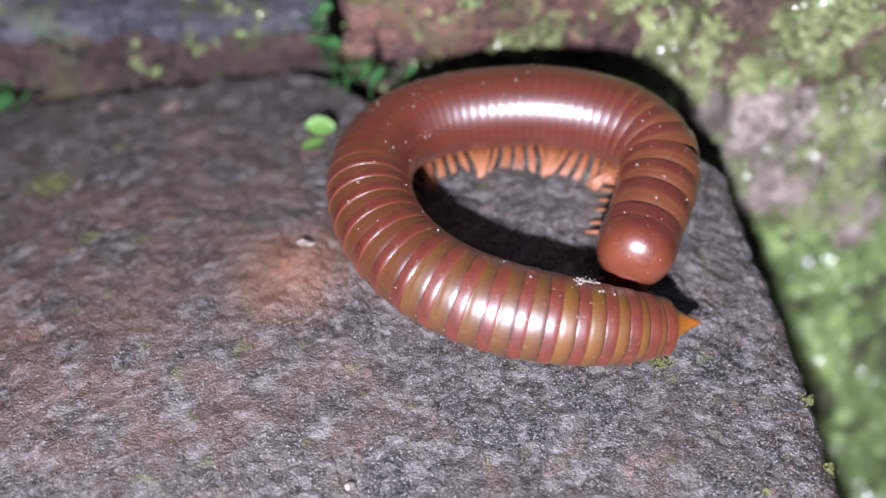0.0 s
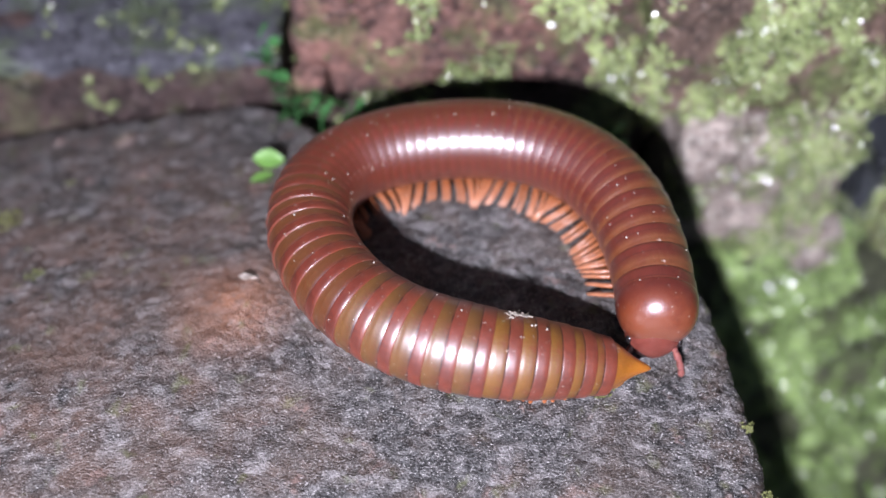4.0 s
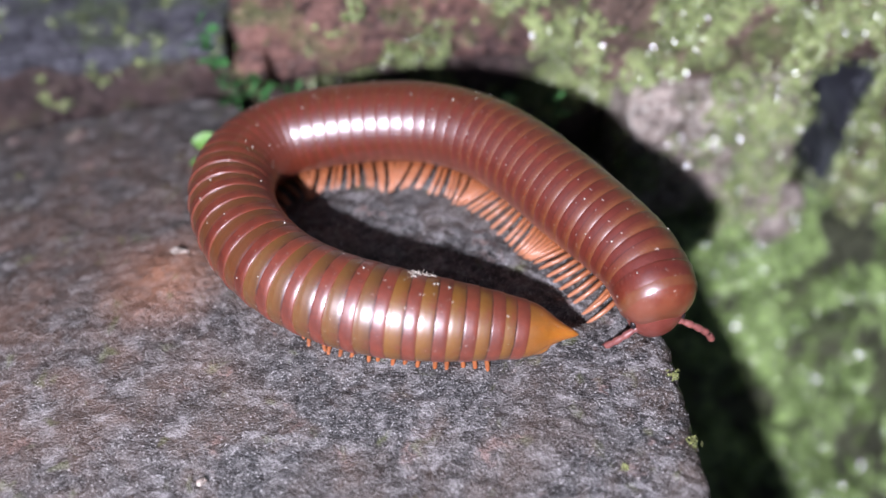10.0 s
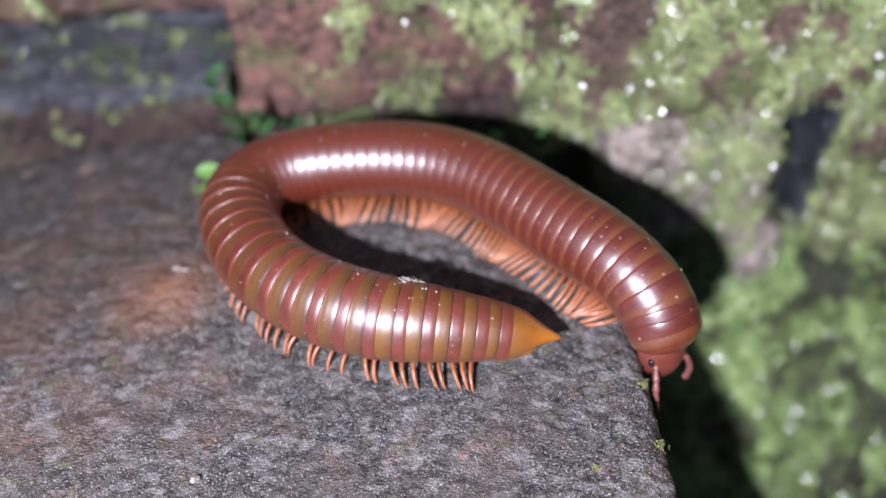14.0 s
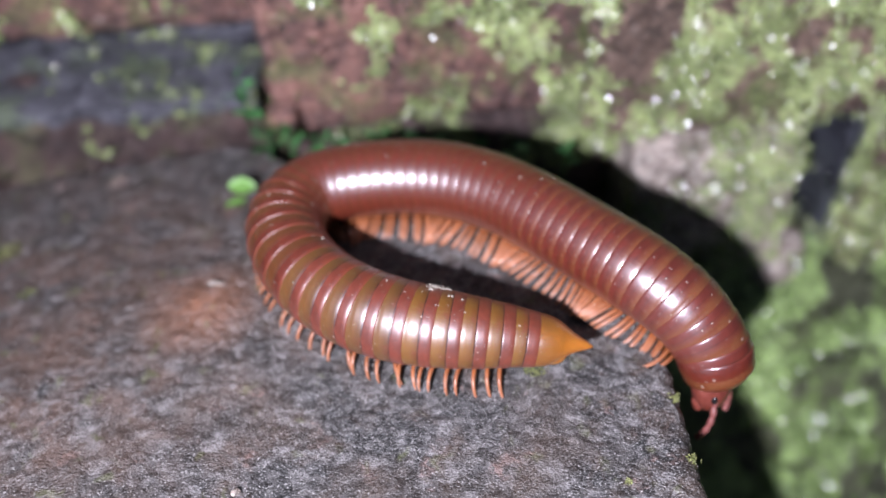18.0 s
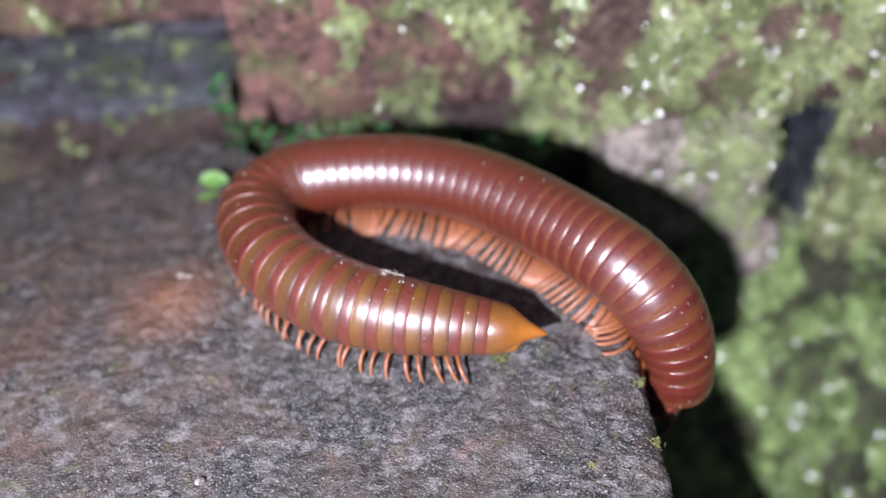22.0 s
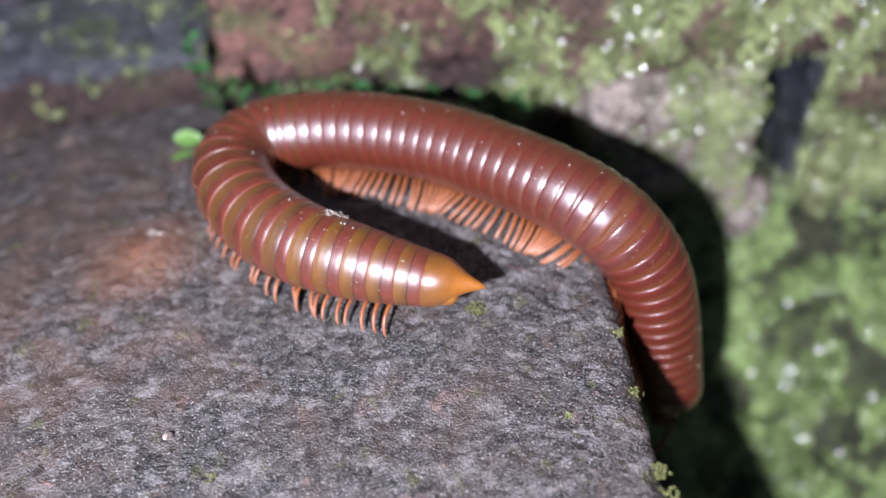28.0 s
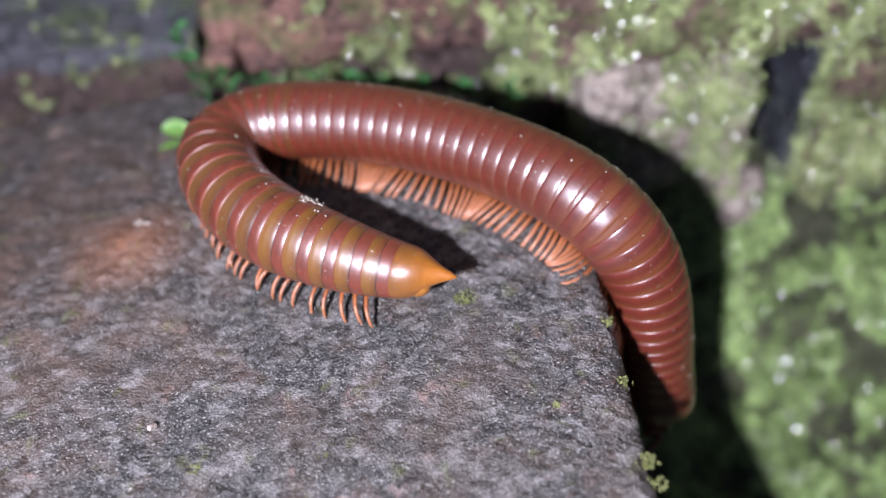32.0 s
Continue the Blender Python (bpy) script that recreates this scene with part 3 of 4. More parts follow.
def seedling(x, y, z, leaves, seed, label):
    rng = random.Random(seed)
    plant = tagged(new("seedling"), label, "plant", group="seedlings in the joint")
    plant.matrix_world = pose(x * CM, y * CM, z * CM)
    for k in range(leaves):
        length = rng.uniform(0.35, 0.7)
        ob = mesh_object("leaf", *leaf_mesh(length, length * rng.uniform(0.6, 0.8)), SHADED_LEAF, plant)
        ob.matrix_local = pose(rng.uniform(-0.25, 0.25) * CM, rng.uniform(-0.2, 0.2) * CM, rng.uniform(0.1, 0.9) * CM, rng.uniform(-30, 30), rng.uniform(-60, 5), rng.uniform(-200, 20))
    stem = [(0.03 * math.cos(a) * CM, 0.03 * math.sin(a) * CM, h * CM) for h in (-1.5, 0.3, 0.9) for a in (0, 2.1, 4.2)]
    mesh_object("stem", stem, grid_faces(3, 3, True), SHADED_LEAF, plant)
    return plant


for number, (x, y, z, leaves) in enumerate(((-2.9, 11.4, -1.3, 7), (-2.2, 11.2, -1.2, 7), (-3.3, 12.4, -1.0, 6), (-1.4, 11.3, -1.3, 6), (-0.6, 11.3, -1.4, 5), (0.6, 11.4, -1.6, 4), (2.0, 11.3, -1.8, 4), (3.6, 11.0, -1.9, 4),
                                            (5.0, 10.8, -2.0, 4), (6.2, 10.5, -1.9, 5), (-3.6, 12.7, -0.3, 5), (-13.0, 12.6, -3.0, 6))):
    seedling(x, y, z, leaves, 40 + number, "tiny seedling with fresh green leaves rooted in the joint")
broad = tagged(new("seedling"), "single broad bright green seed leaf beside the body", "plant", group="seedlings in the joint")
broad.matrix_world = pose(-3.15 * CM, 9.5 * CM, -1.05 * CM)
for m in (pose(0, 0, 0.30 * CM, -24, -4, 180), pose(-0.1 * CM, -0.35 * CM, 0.02 * CM, 15, 0, 200)):
    ob = mesh_object("leaf", *leaf_mesh(0.80, 0.54), SEED_LEAF, broad)
    ob.matrix_local = m


# ---- the millipede ----
SHAPES = {}


def shape_at(t, gather, points):
    """The body's axis at t seconds, from tail to head (centimetres); gather draws the hindmost rings together."""
    SHAPES[t] = (gather, points)


# AXIS
shape_at(0, 0.45, ((4.81, 2.28, 0.70), (3.48, 2.14, 0.95), (2.22, 2.18, 1.14), (1.02, 2.41, 1.22), (-0.11, 2.82, 1.25), (-1.10, 3.51, 1.24), (-1.83, 4.46, 1.21), (-2.20, 5.60, 1.12), (-2.15, 6.79, 0.97), (-1.59, 7.83, 0.85), (-0.51, 8.35, 0.87), (0.68, 8.48, 0.97), (1.89, 8.43, 1.08), (3.06, 8.15, 1.17), (4.13, 7.60, 1.22), (4.75, 6.60, 1.24), (4.40, 5.47, 1.25), (3.84, 4.39, 1.25), (3.35, 3.29, 1.25)))
shape_at(3, 0.33, ((5.00, 1.90, 0.65), (3.65, 2.01, 0.92), (2.34, 2.09, 1.13), (1.10, 2.32, 1.22), (-0.06, 2.76, 1.25), (-1.07, 3.50, 1.24), (-1.80, 4.52, 1.21), (-2.22, 5.69, 1.10), (-2.14, 6.92, 0.95), (-1.45, 7.92, 0.85), (-0.29, 8.38, 0.89), (0.96, 8.49, 1.00), (2.20, 8.37, 1.11), (3.40, 8.03, 1.19), (4.44, 7.35, 1.23), (5.11, 6.30, 1.25), (5.17, 5.05, 1.25), (5.00, 3.81, 1.25), (4.70, 2.59, 1.25)))
shape_at(5.5, 0.28, ((5.03, 1.84, 0.60), (3.67, 1.96, 0.89), (2.37, 2.07, 1.12), (1.12, 2.31, 1.22), (-0.07, 2.73, 1.25), (-1.10, 3.46, 1.24), (-1.88, 4.46, 1.21), (-2.27, 5.65, 1.11), (-2.13, 6.89, 0.96), (-1.35, 7.85, 0.87), (-0.16, 8.24, 0.93), (1.11, 8.28, 1.04), (2.36, 8.13, 1.14), (3.52, 7.64, 1.21), (4.45, 6.79, 1.24), (5.11, 5.71, 1.25), (5.58, 4.53, 1.25), (5.89, 3.31, 1.25), (5.87, 2.04, 1.25)))
shape_at(7, 0.24, ((5.05, 1.59, 0.60), (3.71, 1.81, 0.89), (2.41, 1.97, 1.12), (1.15, 2.21, 1.22), (-0.04, 2.68, 1.25), (-1.08, 3.42, 1.24), (-1.88, 4.43, 1.21), (-2.35, 5.61, 1.11), (-2.24, 6.87, 0.95), (-1.39, 7.78, 0.88), (-0.19, 8.21, 0.93), (1.09, 8.24, 1.05), (2.35, 8.00, 1.15), (3.51, 7.46, 1.22), (4.50, 6.64, 1.24), (5.24, 5.60, 1.25), (5.80, 4.44, 1.25), (6.22, 3.23, 1.25), (6.24, 1.95, 1.25)))
shape_at(9, 0.15, ((5.08, 1.51, 0.60), (3.73, 1.73, 0.89), (2.40, 1.87, 1.12), (1.11, 2.13, 1.22), (-0.10, 2.63, 1.25), (-1.14, 3.42, 1.24), (-1.93, 4.47, 1.21), (-2.37, 5.70, 1.10), (-2.26, 6.98, 0.93), (-1.38, 7.92, 0.86), (-0.11, 8.14, 0.95), (1.20, 8.08, 1.08), (2.49, 7.83, 1.17), (3.65, 7.22, 1.22), (4.59, 6.31, 1.24), (5.32, 5.21, 1.25), (5.92, 4.04, 1.25), (6.38, 2.81, 1.25), (6.45, 1.50, 1.25)))
shape_at(11, 0.13, ((5.12, 1.49, 0.60), (3.78, 1.72, 0.89), (2.46, 1.88, 1.12), (1.20, 2.17, 1.22), (-0.01, 2.67, 1.25), (-1.06, 3.45, 1.24), (-1.83, 4.51, 1.21), (-2.25, 5.75, 1.10), (-2.20, 7.04, 0.92), (-1.26, 7.85, 0.88), (0.04, 7.87, 1.01), (1.35, 7.74, 1.12), (2.63, 7.46, 1.20), (3.75, 6.79, 1.23), (4.60, 5.78, 1.25), (5.35, 4.71, 1.25), (6.20, 3.70, 1.25), (7.06, 2.71, 1.23), (7.26, 1.61, 0.64)))
shape_at(14.5, 0.10, ((5.31, 1.63, 0.65), (3.97, 1.87, 0.92), (2.64, 2.01, 1.13), (1.35, 2.26, 1.22), (0.15, 2.78, 1.25), (-0.91, 3.58, 1.24), (-1.68, 4.66, 1.20), (-2.10, 5.91, 1.10), (-1.90, 7.18, 0.94), (-0.73, 7.70, 0.97), (0.59, 7.65, 1.09), (1.90, 7.46, 1.17), (3.16, 7.05, 1.22), (4.24, 6.28, 1.24), (5.14, 5.31, 1.25), (6.02, 4.32, 1.25), (6.90, 3.32, 1.25), (7.62, 2.27, 0.96), (7.86, 1.53, -0.08)))
shape_at(17.5, 0.04, ((5.31, 1.69, 0.75), (3.99, 2.00, 0.98), (2.67, 2.16, 1.15), (1.38, 2.43, 1.23), (0.17, 2.93, 1.25), (-0.86, 3.76, 1.24), (-1.58, 4.86, 1.20), (-1.87, 6.14, 1.09), (-1.39, 7.32, 0.97), (-0.12, 7.58, 1.04), (1.20, 7.50, 1.14), (2.48, 7.17, 1.21), (3.63, 6.53, 1.24), (4.61, 5.63, 1.25), (5.51, 4.66, 1.25), (6.43, 3.70, 1.25), (7.30, 2.71, 1.20), (8.04, 1.84, 0.59), (8.27, 1.23, -0.56)))
shape_at(19, 0.00, ((5.22, 1.58, 0.85), (3.89, 1.92, 1.03), (2.57, 2.14, 1.17), (1.28, 2.48, 1.23), (0.09, 3.08, 1.25), (-0.91, 3.97, 1.23), (-1.63, 5.10, 1.19), (-1.84, 6.41, 1.06), (-1.13, 7.45, 0.97), (0.20, 7.55, 1.07), (1.52, 7.38, 1.16), (2.80, 6.97, 1.22), (3.94, 6.27, 1.24), (4.92, 5.35, 1.25), (5.84, 4.37, 1.25), (6.76, 3.39, 1.22), (7.72, 2.63, 0.72), (8.41, 2.10, -0.29), (8.52, 1.57, -1.52)))
shape_at(23, 0.00, ((4.95, 1.45, 1.05), (3.67, 1.85, 1.14), (2.38, 2.15, 1.21), (1.12, 2.59, 1.24), (-0.03, 3.25, 1.25), (-0.98, 4.19, 1.23), (-1.62, 5.36, 1.17), (-1.66, 6.66, 1.04), (-0.61, 7.39, 1.03), (0.72, 7.30, 1.13), (2.04, 7.07, 1.20), (3.29, 6.62, 1.23), (4.43, 5.91, 1.25), (5.45, 5.05, 1.25), (6.37, 4.08, 1.25), (7.23, 3.05, 1.21), (7.94, 2.16, 0.57), (8.28, 1.76, -0.85), (8.28, 1.52, -2.51)))
shape_at(28, 0.00, ((4.24, 1.37, 1.15), (2.95, 1.86, 1.19), (1.69, 2.39, 1.23), (0.47, 3.01, 1.24), (-0.58, 3.89, 1.24), (-1.35, 5.03, 1.20), (-1.68, 6.35, 1.08), (-0.92, 7.35, 1.01), (0.44, 7.26, 1.12), (1.77, 6.92, 1.20), (3.05, 6.41, 1.23), (4.24, 5.71, 1.25), (5.33, 4.87, 1.25), (6.40, 3.99, 1.25), (7.41, 3.13, 0.95), (8.19, 2.74, -0.22), (8.55, 2.43, -1.72), (8.86, 2.11, -3.40), (9.11, 1.68, -5.12)))
shape_at(32, 0.00, ((3.90, 1.35, 1.20), (2.60, 1.81, 1.22), (1.36, 2.43, 1.24), (0.19, 3.17, 1.25), (-0.80, 4.14, 1.23), (-1.50, 5.33, 1.18), (-1.68, 6.68, 1.03), (-0.66, 7.38, 1.02), (0.70, 7.12, 1.14), (2.03, 6.73, 1.21), (3.30, 6.17, 1.24), (4.50, 5.48, 1.25), (5.63, 4.67, 1.25), (6.65, 3.72, 1.25), (7.58, 2.81, 0.86), (8.25, 2.37, -0.38), (8.52, 2.03, -1.91), (8.75, 1.67, -3.59), (9.04, 1.18, -5.31)))
TIMES = sorted(SHAPES)


def axis_at(t):
    """Axis points and gathering at any time, gliding from shape to shape."""
    t = min(max(t, TIMES[0]), TIMES[-1])
    i = max(k for k in range(len(TIMES) - 1) if TIMES[k] <= t)

    def row(k):
        gather, points = SHAPES[TIMES[k]]
        return np.append(np.array(points).ravel(), gather)

    def slope(k):
        if k in (0, len(TIMES) - 1):
            a, b = (0, 1) if k == 0 else (k - 1, k)
        else:
            a, b = k - 1, k + 1
        return (row(b) - row(a)) / (TIMES[b] - TIMES[a])

    h = TIMES[i + 1] - TIMES[i]
    s = (t - TIMES[i]) / h
    flat = (2 * s**3 - 3 * s**2 + 1) * row(i) + (s**3 - 2 * s**2 + s) * h * slope(i) + (3 * s**2 - 2 * s**3) * row(i + 1) + (s**3 - s**2) * h * slope(i + 1)
    return flat[:-1].reshape(-1, 3), flat[-1]


RINGS = 55
# Lengths along the body at rest, in centimetres: the tail cone, the rings, the head.
widths = [0.56 - 0.20 * min(1, max(0, (k - 9) / 9)) for k in range(RINGS)]
widths[-2:] = [0.44, 0.52]
TAIL, HEAD_SPAN = 1.35, 0.60


def ease(v, low, high):
    s = min(max((v - low) / (high - low), 0.0), 1.0)
    return s * s * (3 - 2 * s)


FRONT = np.array([ease(k, RINGS - 10, RINGS - 4) for k in range(RINGS)])
TAPER = np.array([max(0.0, 1 - k / 4) for k in range(RINGS)])
MIDDLE = np.array([ease(k, 12, 22) for k in range(RINGS)]) * (1 - FRONT)


class Axis:
    """The axis at one time: places, ways ahead and backs along it. The front rings slide apart while the body curls, the middle ones close up."""

    def __init__(self, t):
        points, gather = axis_at(t)
        steps = np.linalg.norm(np.diff(points, axis=0), axis=1)
        at = np.append(0, np.cumsum(steps))
        self.length = at[-1]
        fine = np.linspace(0, at[-1], 160)
        line = np.stack([np.interp(fine, at, points[:, k]) for k in range(3)], 1)
        kernel = np.hanning(17) / np.hanning(17).sum()
        padded = np.concatenate([2 * line[0] - line[8:0:-1], line, 2 * line[-1] - line[-2:-10:-1]])
        self.line = np.stack([np.convolve(padded[:, k], kernel, "valid") for k in range(3)], 1)
        self.u = np.linspace(0, 1, 160)
        tail = TAIL - 0.40 * gather / 0.45
        self.drawn = 0.25 * ease(t, 13, 19)
        apart = np.array(widths) * (1 - 0.8 * gather * TAPER) * (1 + 0.60 * max(0.0, 1 - t / 11) ** 1.2 * FRONT)
        spare = self.length - self.drawn - tail - HEAD_SPAN - apart.sum()
        spans = apart + spare * (MIDDLE * widths) / (MIDDLE * widths).sum()
        stops = tail + np.append(0, np.cumsum(spans))
        self.middles = (stops[:-1] + stops[1:]) / 2 / self.length

    def place(self, u):
        p, a, b = (Vector([np.interp(min(max(v, 0), 1), self.u, self.line[:, k]) for k in range(3)]) for v in (u, u - 0.012, u + 0.012))
        return p, (b - a).normalized()

    def stance(self, u):
        p, ahead = self.place(u)
        fall = min(max((0.75 - p.z) / 2.0, 0.0), 1.0) if p.x > 6.0 else 0.0
        back = Vector((0.95 * fall, 0, 1 - 0.6 * fall))
        left = back.cross(ahead).normalized()
        back = ahead.cross(left)
        m = Matrix((ahead, left, back)).transposed().to_4x4()
        return Matrix.Translation(p * CM) @ m


def ring_radius(k):
    """Ring 0 is hindmost."""
    tail = 1 - 0.32 * max(0.0, 1 - k / 6.5) ** 1.8
    front = 1 - 0.11 * max(0.0, 1 - (RINGS - 1 - k) / 7.0) ** 1.1
    return 0.985 * tail * front


def ring_mesh(radius_back, radius_front, length, arch=False, even=0.0):
    """A ring open at both ends; +x is ahead. Its front collar slides into the ring before it."""
    seg, verts = 36, []
    if arch:
        profile = ((-0.575, 0.960), (-0.56, 0.984), (-0.52, 0.995), (-0.40, 1.0005), (-0.20, 1.002), (0.0, 1.002), (0.18, 1.0), (0.33, 0.9965), (0.40, 0.990), (0.45, 0.978), (0.56, 0.968), (0.80, 0.957), (1.0, 0.93))
    else:
        profile = ((-0.575, 0.970), (-0.57, 0.996), (-0.55, 1.006), (-0.36, 1.005), (-0.15, 1.001), (-0.11, 0.998), (-0.095, 0.992), (-0.08, 0.997), (0.10, 0.996), (0.30, 0.993), (0.40, 0.990), (0.44, 0.982), (0.53, 0.979), (0.80, 0.970), (1.0, 0.93))
    for x, r in profile:
        r += even * (0.988 - r) if r < 0.988 and 0 < x < 0.9 else 0
        mixr = radius_back + (radius_front - radius_back) * (x + 0.5)
        for j in range(seg):
            a = 2 * math.pi * j / seg
            flat = 0.93 if math.sin(a) < -0.8 else 1.0
            verts.append((x * length * CM, math.cos(a) * r * mixr * CM, math.sin(a) * r * mixr * flat * CM))
    return verts, grid_faces(len(profile), seg, True)


def tube(points, radii, seg=7):
    """A tapering tube through points (centimetres), closed at both ends."""
    verts, faces = [], []
    points = [Vector(p) for p in points]
    for i, (p, r) in enumerate(zip(points, radii)):
        way = (points[min(i + 1, len(points) - 1)] - points[max(i - 1, 0)]).normalized()
        side = way.orthogonal().normalized()
        if abs(way.x) < 0.9:
            side = way.cross(Vector((1, 0, 0))).normalized()
        other = way.cross(side)
        for j in range(seg):
            a = 2 * math.pi * j / seg
            verts.append((p + (side * math.cos(a) + other * math.sin(a)) * r) * CM)
    faces = grid_faces(len(points), seg, True)
    faces.append(tuple(range(seg))[::-1])
    faces.append(tuple(range(len(verts) - seg, len(verts))))
    return verts, faces


def shared_mesh(name, geometry, mat):
    ob = mesh_object(name, *geometry, mat)
    me = ob.data
    bpy.data.objects.remove(ob)
    return me


def part_of(name, me, parent, m):
    ob = new(name, me)
    ob.parent = parent
    ob.matrix_local = m
    return ob


def leg_tube(side, reach):
    """An arched leg of six joints, splayed to one side; reach stretches its outer joints."""
    line = ((0, 0, 0.06), (0.01, 0.20, 0.04), (0.01, 0.44, 0.03), (0, 0.64, -0.04), (-0.04, 0.82, -0.13), (-0.10, 0.95, -0.25), (-0.15, 1.0, -0.34))
    return tube([(x, side * y * reach, z) for x, y, z in line], [r * (1.05 if reach > 1 else 0.9) for r in (0.060, 0.064, 0.058, 0.053, 0.046, 0.037, 0.014)])


LEG_MESH = {(side, far): shared_mesh("leg", leg_tube(side, 1.14 if far else 0.84), LEG) for side in (-1, 1) for far in (False, True)}

millipede = tagged(new("millipede"), "large glossy red-brown millipede with orange legs crawling on the slab", "millipede")
rings, legs = [], []
for k in range(RINGS):
    mat = SHELL_END if k < 5 else SHELL_TAIL if k < 10 else SHELL_BEND if k < 18 else SHELL_MID if k < 38 else SHELL_FRONT
    r = ring_radius(k)
    ring = mesh_object("ring", *ring_mesh(ring_radius(k - 0.5), ring_radius(k + 0.5), widths[k], k >= 17, 0.7 * ease(k, RINGS - 14, RINGS - 8)), mat, millipede)
    rings.append(ring)
    if 1 <= k < RINGS - 1:
        for pair in (-0.25, 0.25):
            for side in (-1, 1):
                root = Matrix.Translation((pair * widths[k] * CM, side * 0.16 * CM, -0.93 * r * CM))
                legs.append((part_of("leg", LEG_MESH[side, k > 17], ring, root), root, k * 2 + pair * 2, side))


def tail_cone():
    """The last ring; its upper side draws out into a pointed tip that looks backwards (-x)."""
    seg, verts = 36, []
    r0 = ring_radius(-0.5)
    profile = ((0.66, 0.93), (0.52, 0.985), (0.34, 0.97), (0.16, 0.90), (0.02, 0.80), (-0.10, 0.675), (-0.22, 0.54), (-0.33, 0.42), (-0.44, 0.32), (-0.55, 0.235), (-0.66, 0.16), (-0.75, 0.09), (-0.80, 0.035), (-0.81, 0.004))
    for x, r in profile:
        for j in range(seg):
            a = 2 * math.pi * j / seg
            hollow = 1 - 0.20 * ease(x, 0.25, -0.25) * ease(-math.sin(a), 0.0, 0.8)
            crest = 1 + 0.05 * ease(x, 0.1, -0.3) * max(0.0, math.sin(a)) ** 4
            verts.append((x * CM, math.cos(a) * r * r0 * CM, (math.sin(a) * r * r0 * hollow * crest + 0.13 * ease(x, 0.5, -0.7)) * CM))
    return verts, grid_faces(len(profile), seg, True)


def oval(cx, cy, cz, rx, ry, rz, seg=16, rows=11):
    """An egg about a centre (centimetres), narrower ahead."""
    verts = []
    for i in range(rows):
        b = math.pi * i / (rows - 1)
        for j in range(seg):
            a = 2 * math.pi * j / seg
            narrow = 1 - 0.12 * math.cos(b)
            verts.append(((cx + rx * math.cos(b)) * CM, (cy + ry * narrow * math.sin(b) * math.cos(a)) * CM, (cz + rz * narrow * math.sin(b) * math.sin(a)) * CM))
    return verts, grid_faces(rows, seg, True)


telson = mesh_object("tail_cone", *tail_cone(), TELSON, millipede, label="amber tail cone with a pointed tip")
for side in (-1, 1):
    mesh_object("tail_valve", *oval(0.12, side * 0.20, -0.06, 0.40, 0.24, 0.38), VALVE, telson, "pale amber valve below the tip")


def collar():
    """The neck plate: a deep blunt dome that hangs over the face."""
    seg, verts = 40, []
    profile = ((-0.50, 0.875), (-0.49, 0.905), (-0.44, 0.918), (-0.28, 0.912), (-0.12, 0.89), (0.03, 0.845), (0.16, 0.78), (0.26, 0.70), (0.34, 0.60), (0.40, 0.48), (0.435, 0.34), (0.45, 0.17), (0.455, 0.01))
    for x, r in profile:
        for j in range(seg):
            a = 2 * math.pi * j / seg
            verts.append((x * CM, math.cos(a) * r * 0.965 * CM, (math.sin(a) * r * 0.965 - 0.20 * max(0, x) ** 1.3) * CM))
    return verts, grid_faces(len(profile), seg, True)


head = mesh_object("head", *collar(), HEAD, millipede, label="smooth rounded red-brown neck plate")


def face_shell():
    """The face in its own space: its brow at the root, its mouth ahead (+x)."""
    seg, verts = 28, []
    profile = ((-0.30, 0.30), (-0.22, 0.48), (-0.05, 0.60), (0.20, 0.64), (0.42, 0.60), (0.60, 0.51), (0.74, 0.40), (0.84, 0.29), (0.88, 0.20), (0.89, 0.02))
    for x, r in profile:
        for j in range(seg):
            a = 2 * math.pi * j / seg
            verts.append((x * CM, math.cos(a) * r * CM, math.sin(a) * r * (0.80 if math.sin(a) > 0 else 0.66) * CM))
    return verts, grid_faces(len(profile), seg, True)


FACE_ROOT = Matrix.Translation((-0.02 * CM, 0, -0.20 * CM))
face = mesh_object("face", *face_shell(), FACE, millipede, label="pinkish red face with dark eyes")
feelers = []
for side in (-1, 1):
    mesh_object("eye", *oval(0.34, side * 0.54, 0.22, 0.11, 0.07, 0.08, 12, 8), EYE, face)
    mesh_object("jaw", *oval(0.62, side * 0.30, -0.20, 0.24, 0.16, 0.15, 14, 9), FACE, face)
    joints = ((0, 0, 0), (0.12, 0.10, 0.02), (0.32, 0.26, 0.04), (0.53, 0.39, 0.02), (0.73, 0.48, -0.04), (0.92, 0.52, -0.12), (1.04, 0.52, -0.17))
    pts, thick = [], []
    for a, b in zip(joints, joints[1:]):
        for s, r in ((0.05, 0.058), (0.3, 0.070), (0.75, 0.086), (0.95, 0.072)):
            pts.append(tuple(p + (q - p) * s for p, q in zip(a, b)))
            pts[-1] = (pts[-1][0], side * pts[-1][1], pts[-1][2])
            thick.append(r)
    pts.append((joints[-1][0], side * joints[-1][1], joints[-1][2]))
    thick.append(0.03)
    ob = part_of("antenna", shared_mesh("antenna", tube(pts, thick, 10), FEELER), face, Matrix())
    feelers.append((ob, side))


# ---- crumbs that lie on the body and the slab ----
def crumb_mesh(seed):
    rng = random.Random(seed)
    verts = []
    for i in range(5):
        for j in range(6):
            a, r = 2 * math.pi * j / 6, 0.5 * math.sin(math.pi * (i + 0.3) / 4.6) * rng.uniform(0.6, 1.3)
            verts.append((r * math.cos(a), 1.2 * r * math.sin(a), 0.5 * math.cos(math.pi * i / 4)))
    faces = grid_faces(5, 6, True) + [tuple(range(6))[::-1], tuple(range(24, 30))]
    return verts, faces


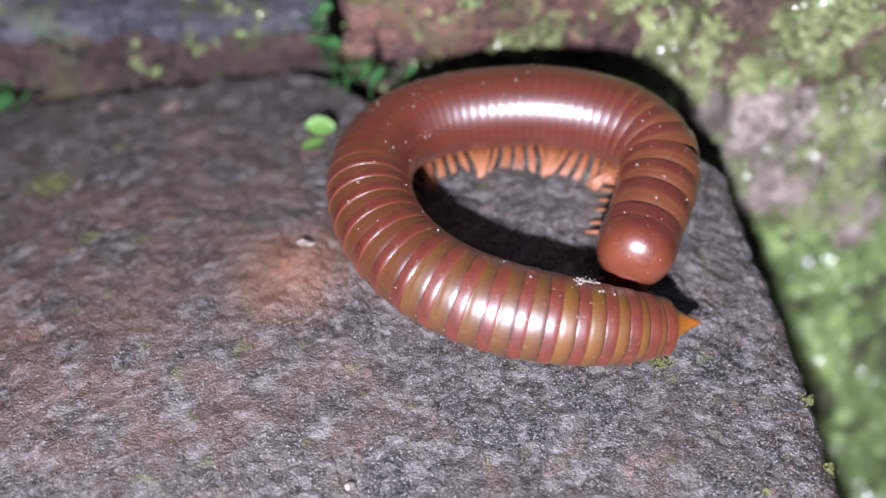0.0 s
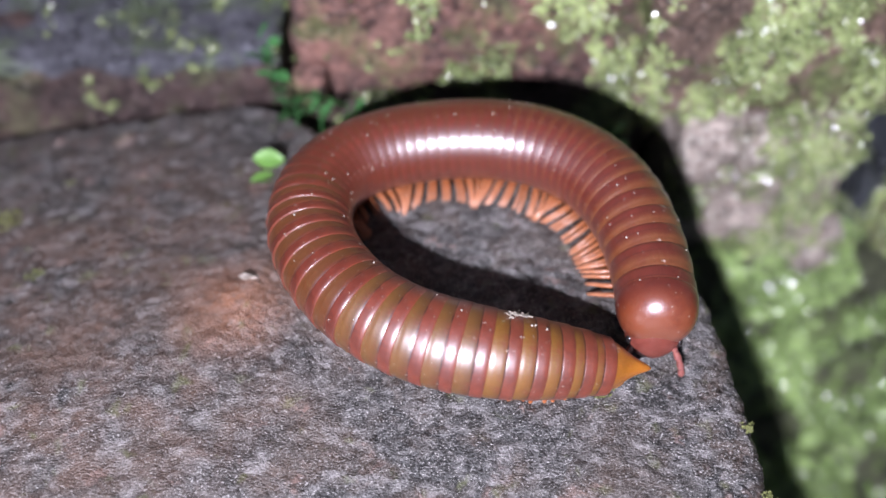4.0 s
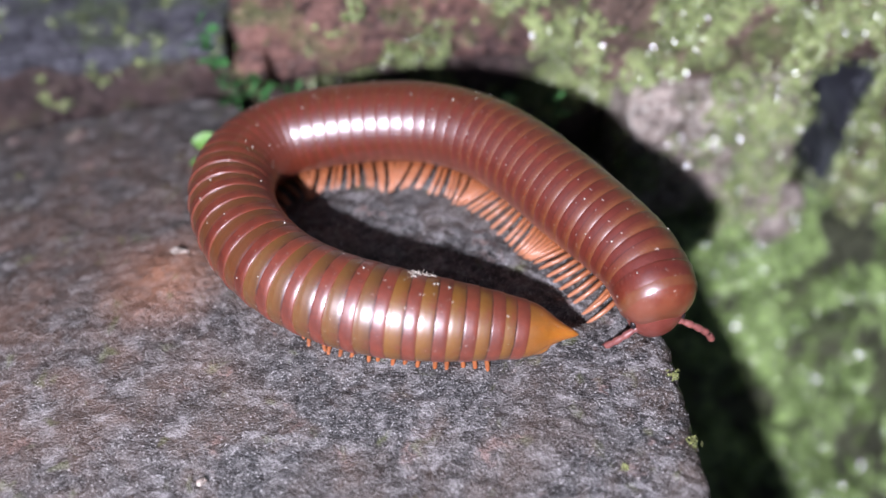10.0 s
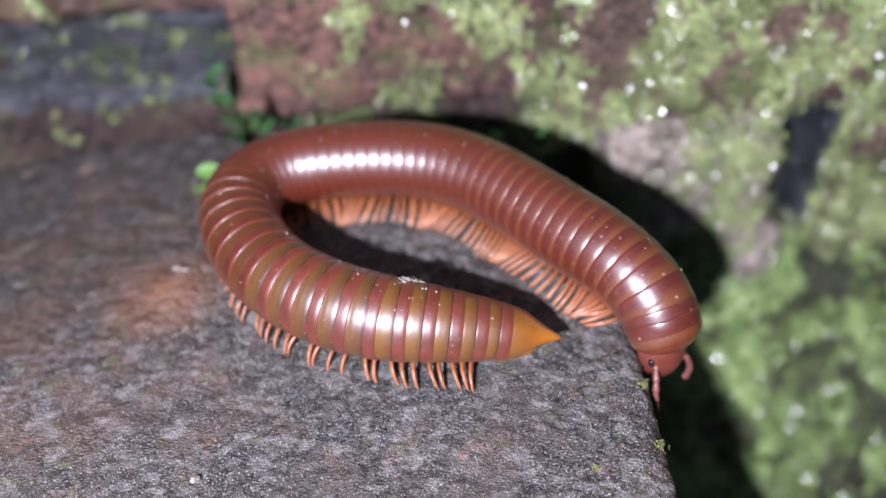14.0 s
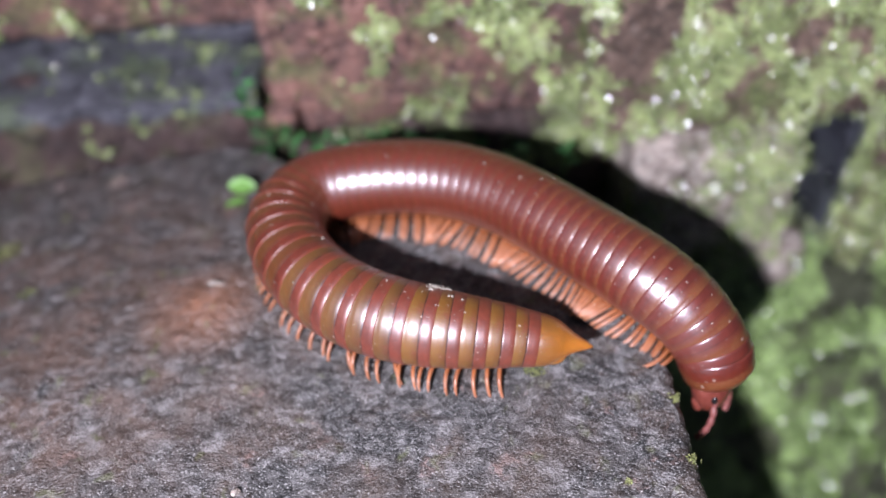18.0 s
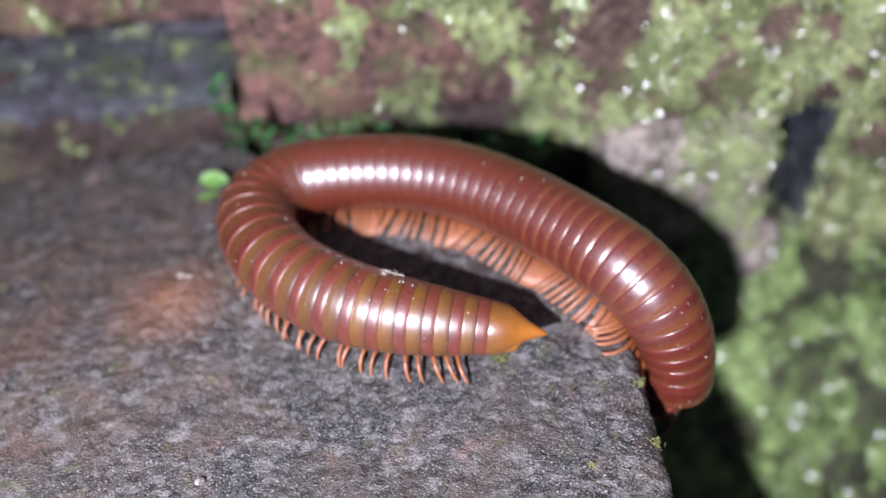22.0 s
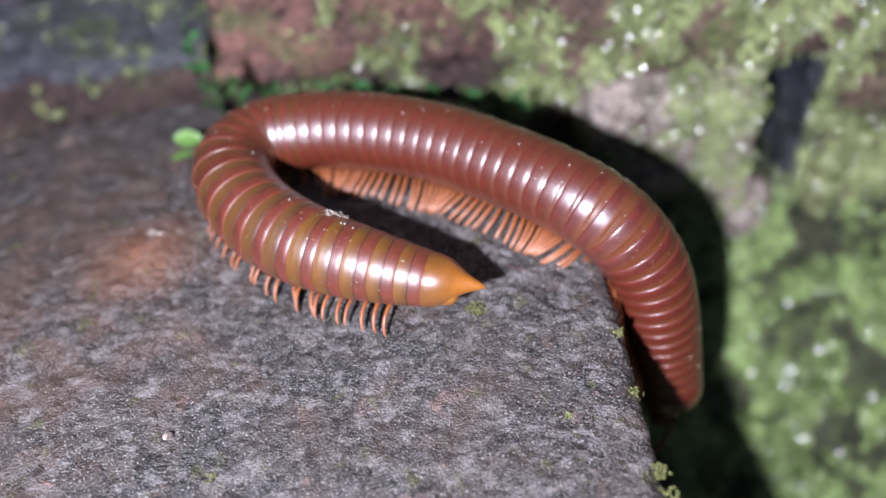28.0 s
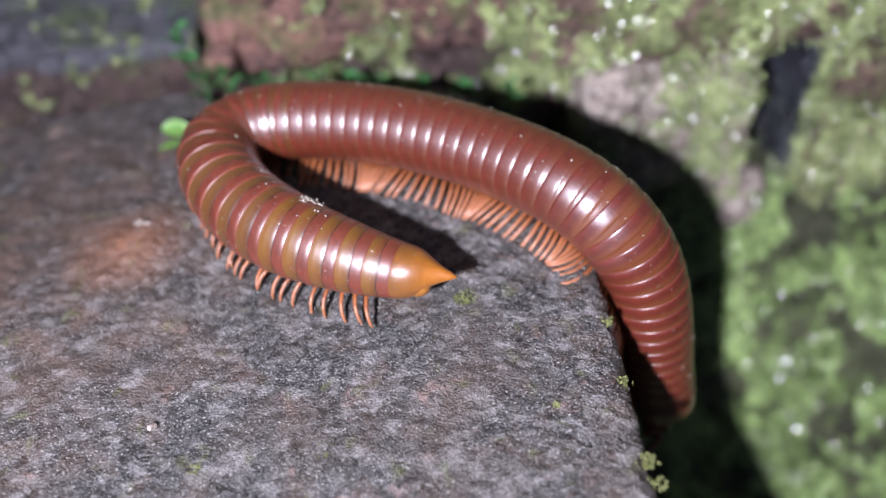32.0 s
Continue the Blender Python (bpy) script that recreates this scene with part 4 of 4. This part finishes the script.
CRUMBS = [shared_mesh("crumb", crumb_mesh(s), CRUMB) for s in range(4)]
grit = random.Random(12)
for k in range(RINGS):
    many = 5 if k == 4 else 3 if k == 3 else 1 + grit.randrange(4)
    for _ in range(many):
        a = radians(grit.gauss(112, 6)) if k in (3, 4) else radians(grit.uniform(15, 165))
        x = widths[k] * grit.uniform(-0.5, 0.4)
        size = (0.05 if k in (3, 4) else 0.030) * grit.uniform(0.35, 1.3) ** 1.6
        r = ring_radius(k) * 1.005
        spot = Matrix.Translation((x * CM, math.cos(a) * r * CM, math.sin(a) * r * CM)) @ pose(0, 0, 0, grit.uniform(0, 180), grit.uniform(0, 180), 0)
        part_of("crumb", CRUMBS[grit.randrange(4)], rings[k], spot @ Matrix.Scale(size * CM, 4))


def lint(seed):
    """A wisp of pale fibres caught on the back (centimetres)."""
    rng = random.Random(seed)
    verts, faces = [], []
    for _ in range(26):
        x, y, a = rng.uniform(-0.22, 0.14), rng.gauss(0, 0.04), rng.uniform(0, 6.283)
        points = [(x, y, 0.0)]
        for _ in range(5):
            a += rng.uniform(-0.9, 0.9)
            px, py, pz = points[-1]
            points.append((px + 0.032 * math.cos(a), py + 0.028 * math.sin(a), max(0.0, pz + rng.uniform(-0.015, 0.03))))
        v, f = tube(points, [0.012 * rng.uniform(0.6, 1.2)] * 6, 5)
        faces += [tuple(i + len(verts) for i in face_) for face_ in f]
        verts += v
    return verts, faces


wisp = mesh_object("lint", *lint(9), CRUMB, rings[4], label="wisp of white lint")
wisp.matrix_local = Matrix.Rotation(radians(36), 4, "X") @ Matrix.Translation((-0.0018, 0, ring_radius(4) * 1.008 * CM))


# The hind legs on the outer side stay folded under the body until it stretches.
TUCKED = 1


def motions():
    step = 0.5
    times = [k * step for k in range(int(32 / step) + 1)]
    moments = [(t, Axis(t)) for t in times]
    for k, ob in enumerate(rings):
        walk(ob, [(t, axis.stance(axis.middles[k])) for t, axis in moments])
    walk(telson, [(t, axis.stance(0.84 / axis.length)) for t, axis in moments])
    walk(head, [(t, axis.stance(1 - (0.46 + axis.drawn) / axis.length)) for t, axis in moments])
    walk(face, [(t, axis.stance(1 - (0.46 + axis.drawn) / axis.length) @ FACE_ROOT @ pose(0.0022 * ease(t, 10, 15), 0, 0, 0, 74 - 62 * ease(t, 8.5, 14.5) + 3 * math.sin(t * 1.3), 0)) for t, axis in moments])
    rng = random.Random(5)
    for ob, root, number, side in legs:
        rows, stray = [], rng.uniform(-1, 1) * (11 if number < 36 else 2)
        for k in range(108):
            t = min(k * 0.3, 32.0)
            swing = stray + 15 * math.sin(2 * math.pi * (number / 16 - t / 1.7) + 0.3 * side)
            lift = 8 * math.cos(2 * math.pi * (number / 16 - t / 1.7) + 0.3 * side)
            tuck = 0.0
            if number < 66 and side == TUCKED:
                tuck = 60 * min(max((14 - t) / 6, 0.0), 1.0)
            elif side == TUCKED:
                tuck = 52 * min(max((12 - t) / 3, 0.0), 1.0)
            rows.append((t, root @ pose(0, 0, 0, side * (lift - tuck), 0, side * swing)))
        walk(ob, rows)
    for ob, side in feelers:
        rows = []
        for k in range(81):
            t = k * 0.4
            root = Matrix.Translation((0.40 * CM, side * 0.40 * CM, 0.22 * CM))
            out = 46 * math.exp(-(((t - 9.0) / 1.5) ** 2)) + 20 * ease(t, 4, 0)
            rows.append((t, root @ pose(0, 0, 0, 0, 14 * math.sin(k * 0.9 + side) + 30 * ease(t, 19.5, 22.5), side * (out - 14 + 9 * math.sin(k * 0.7 + side * 2)))))
        walk(ob, rows)


motions()
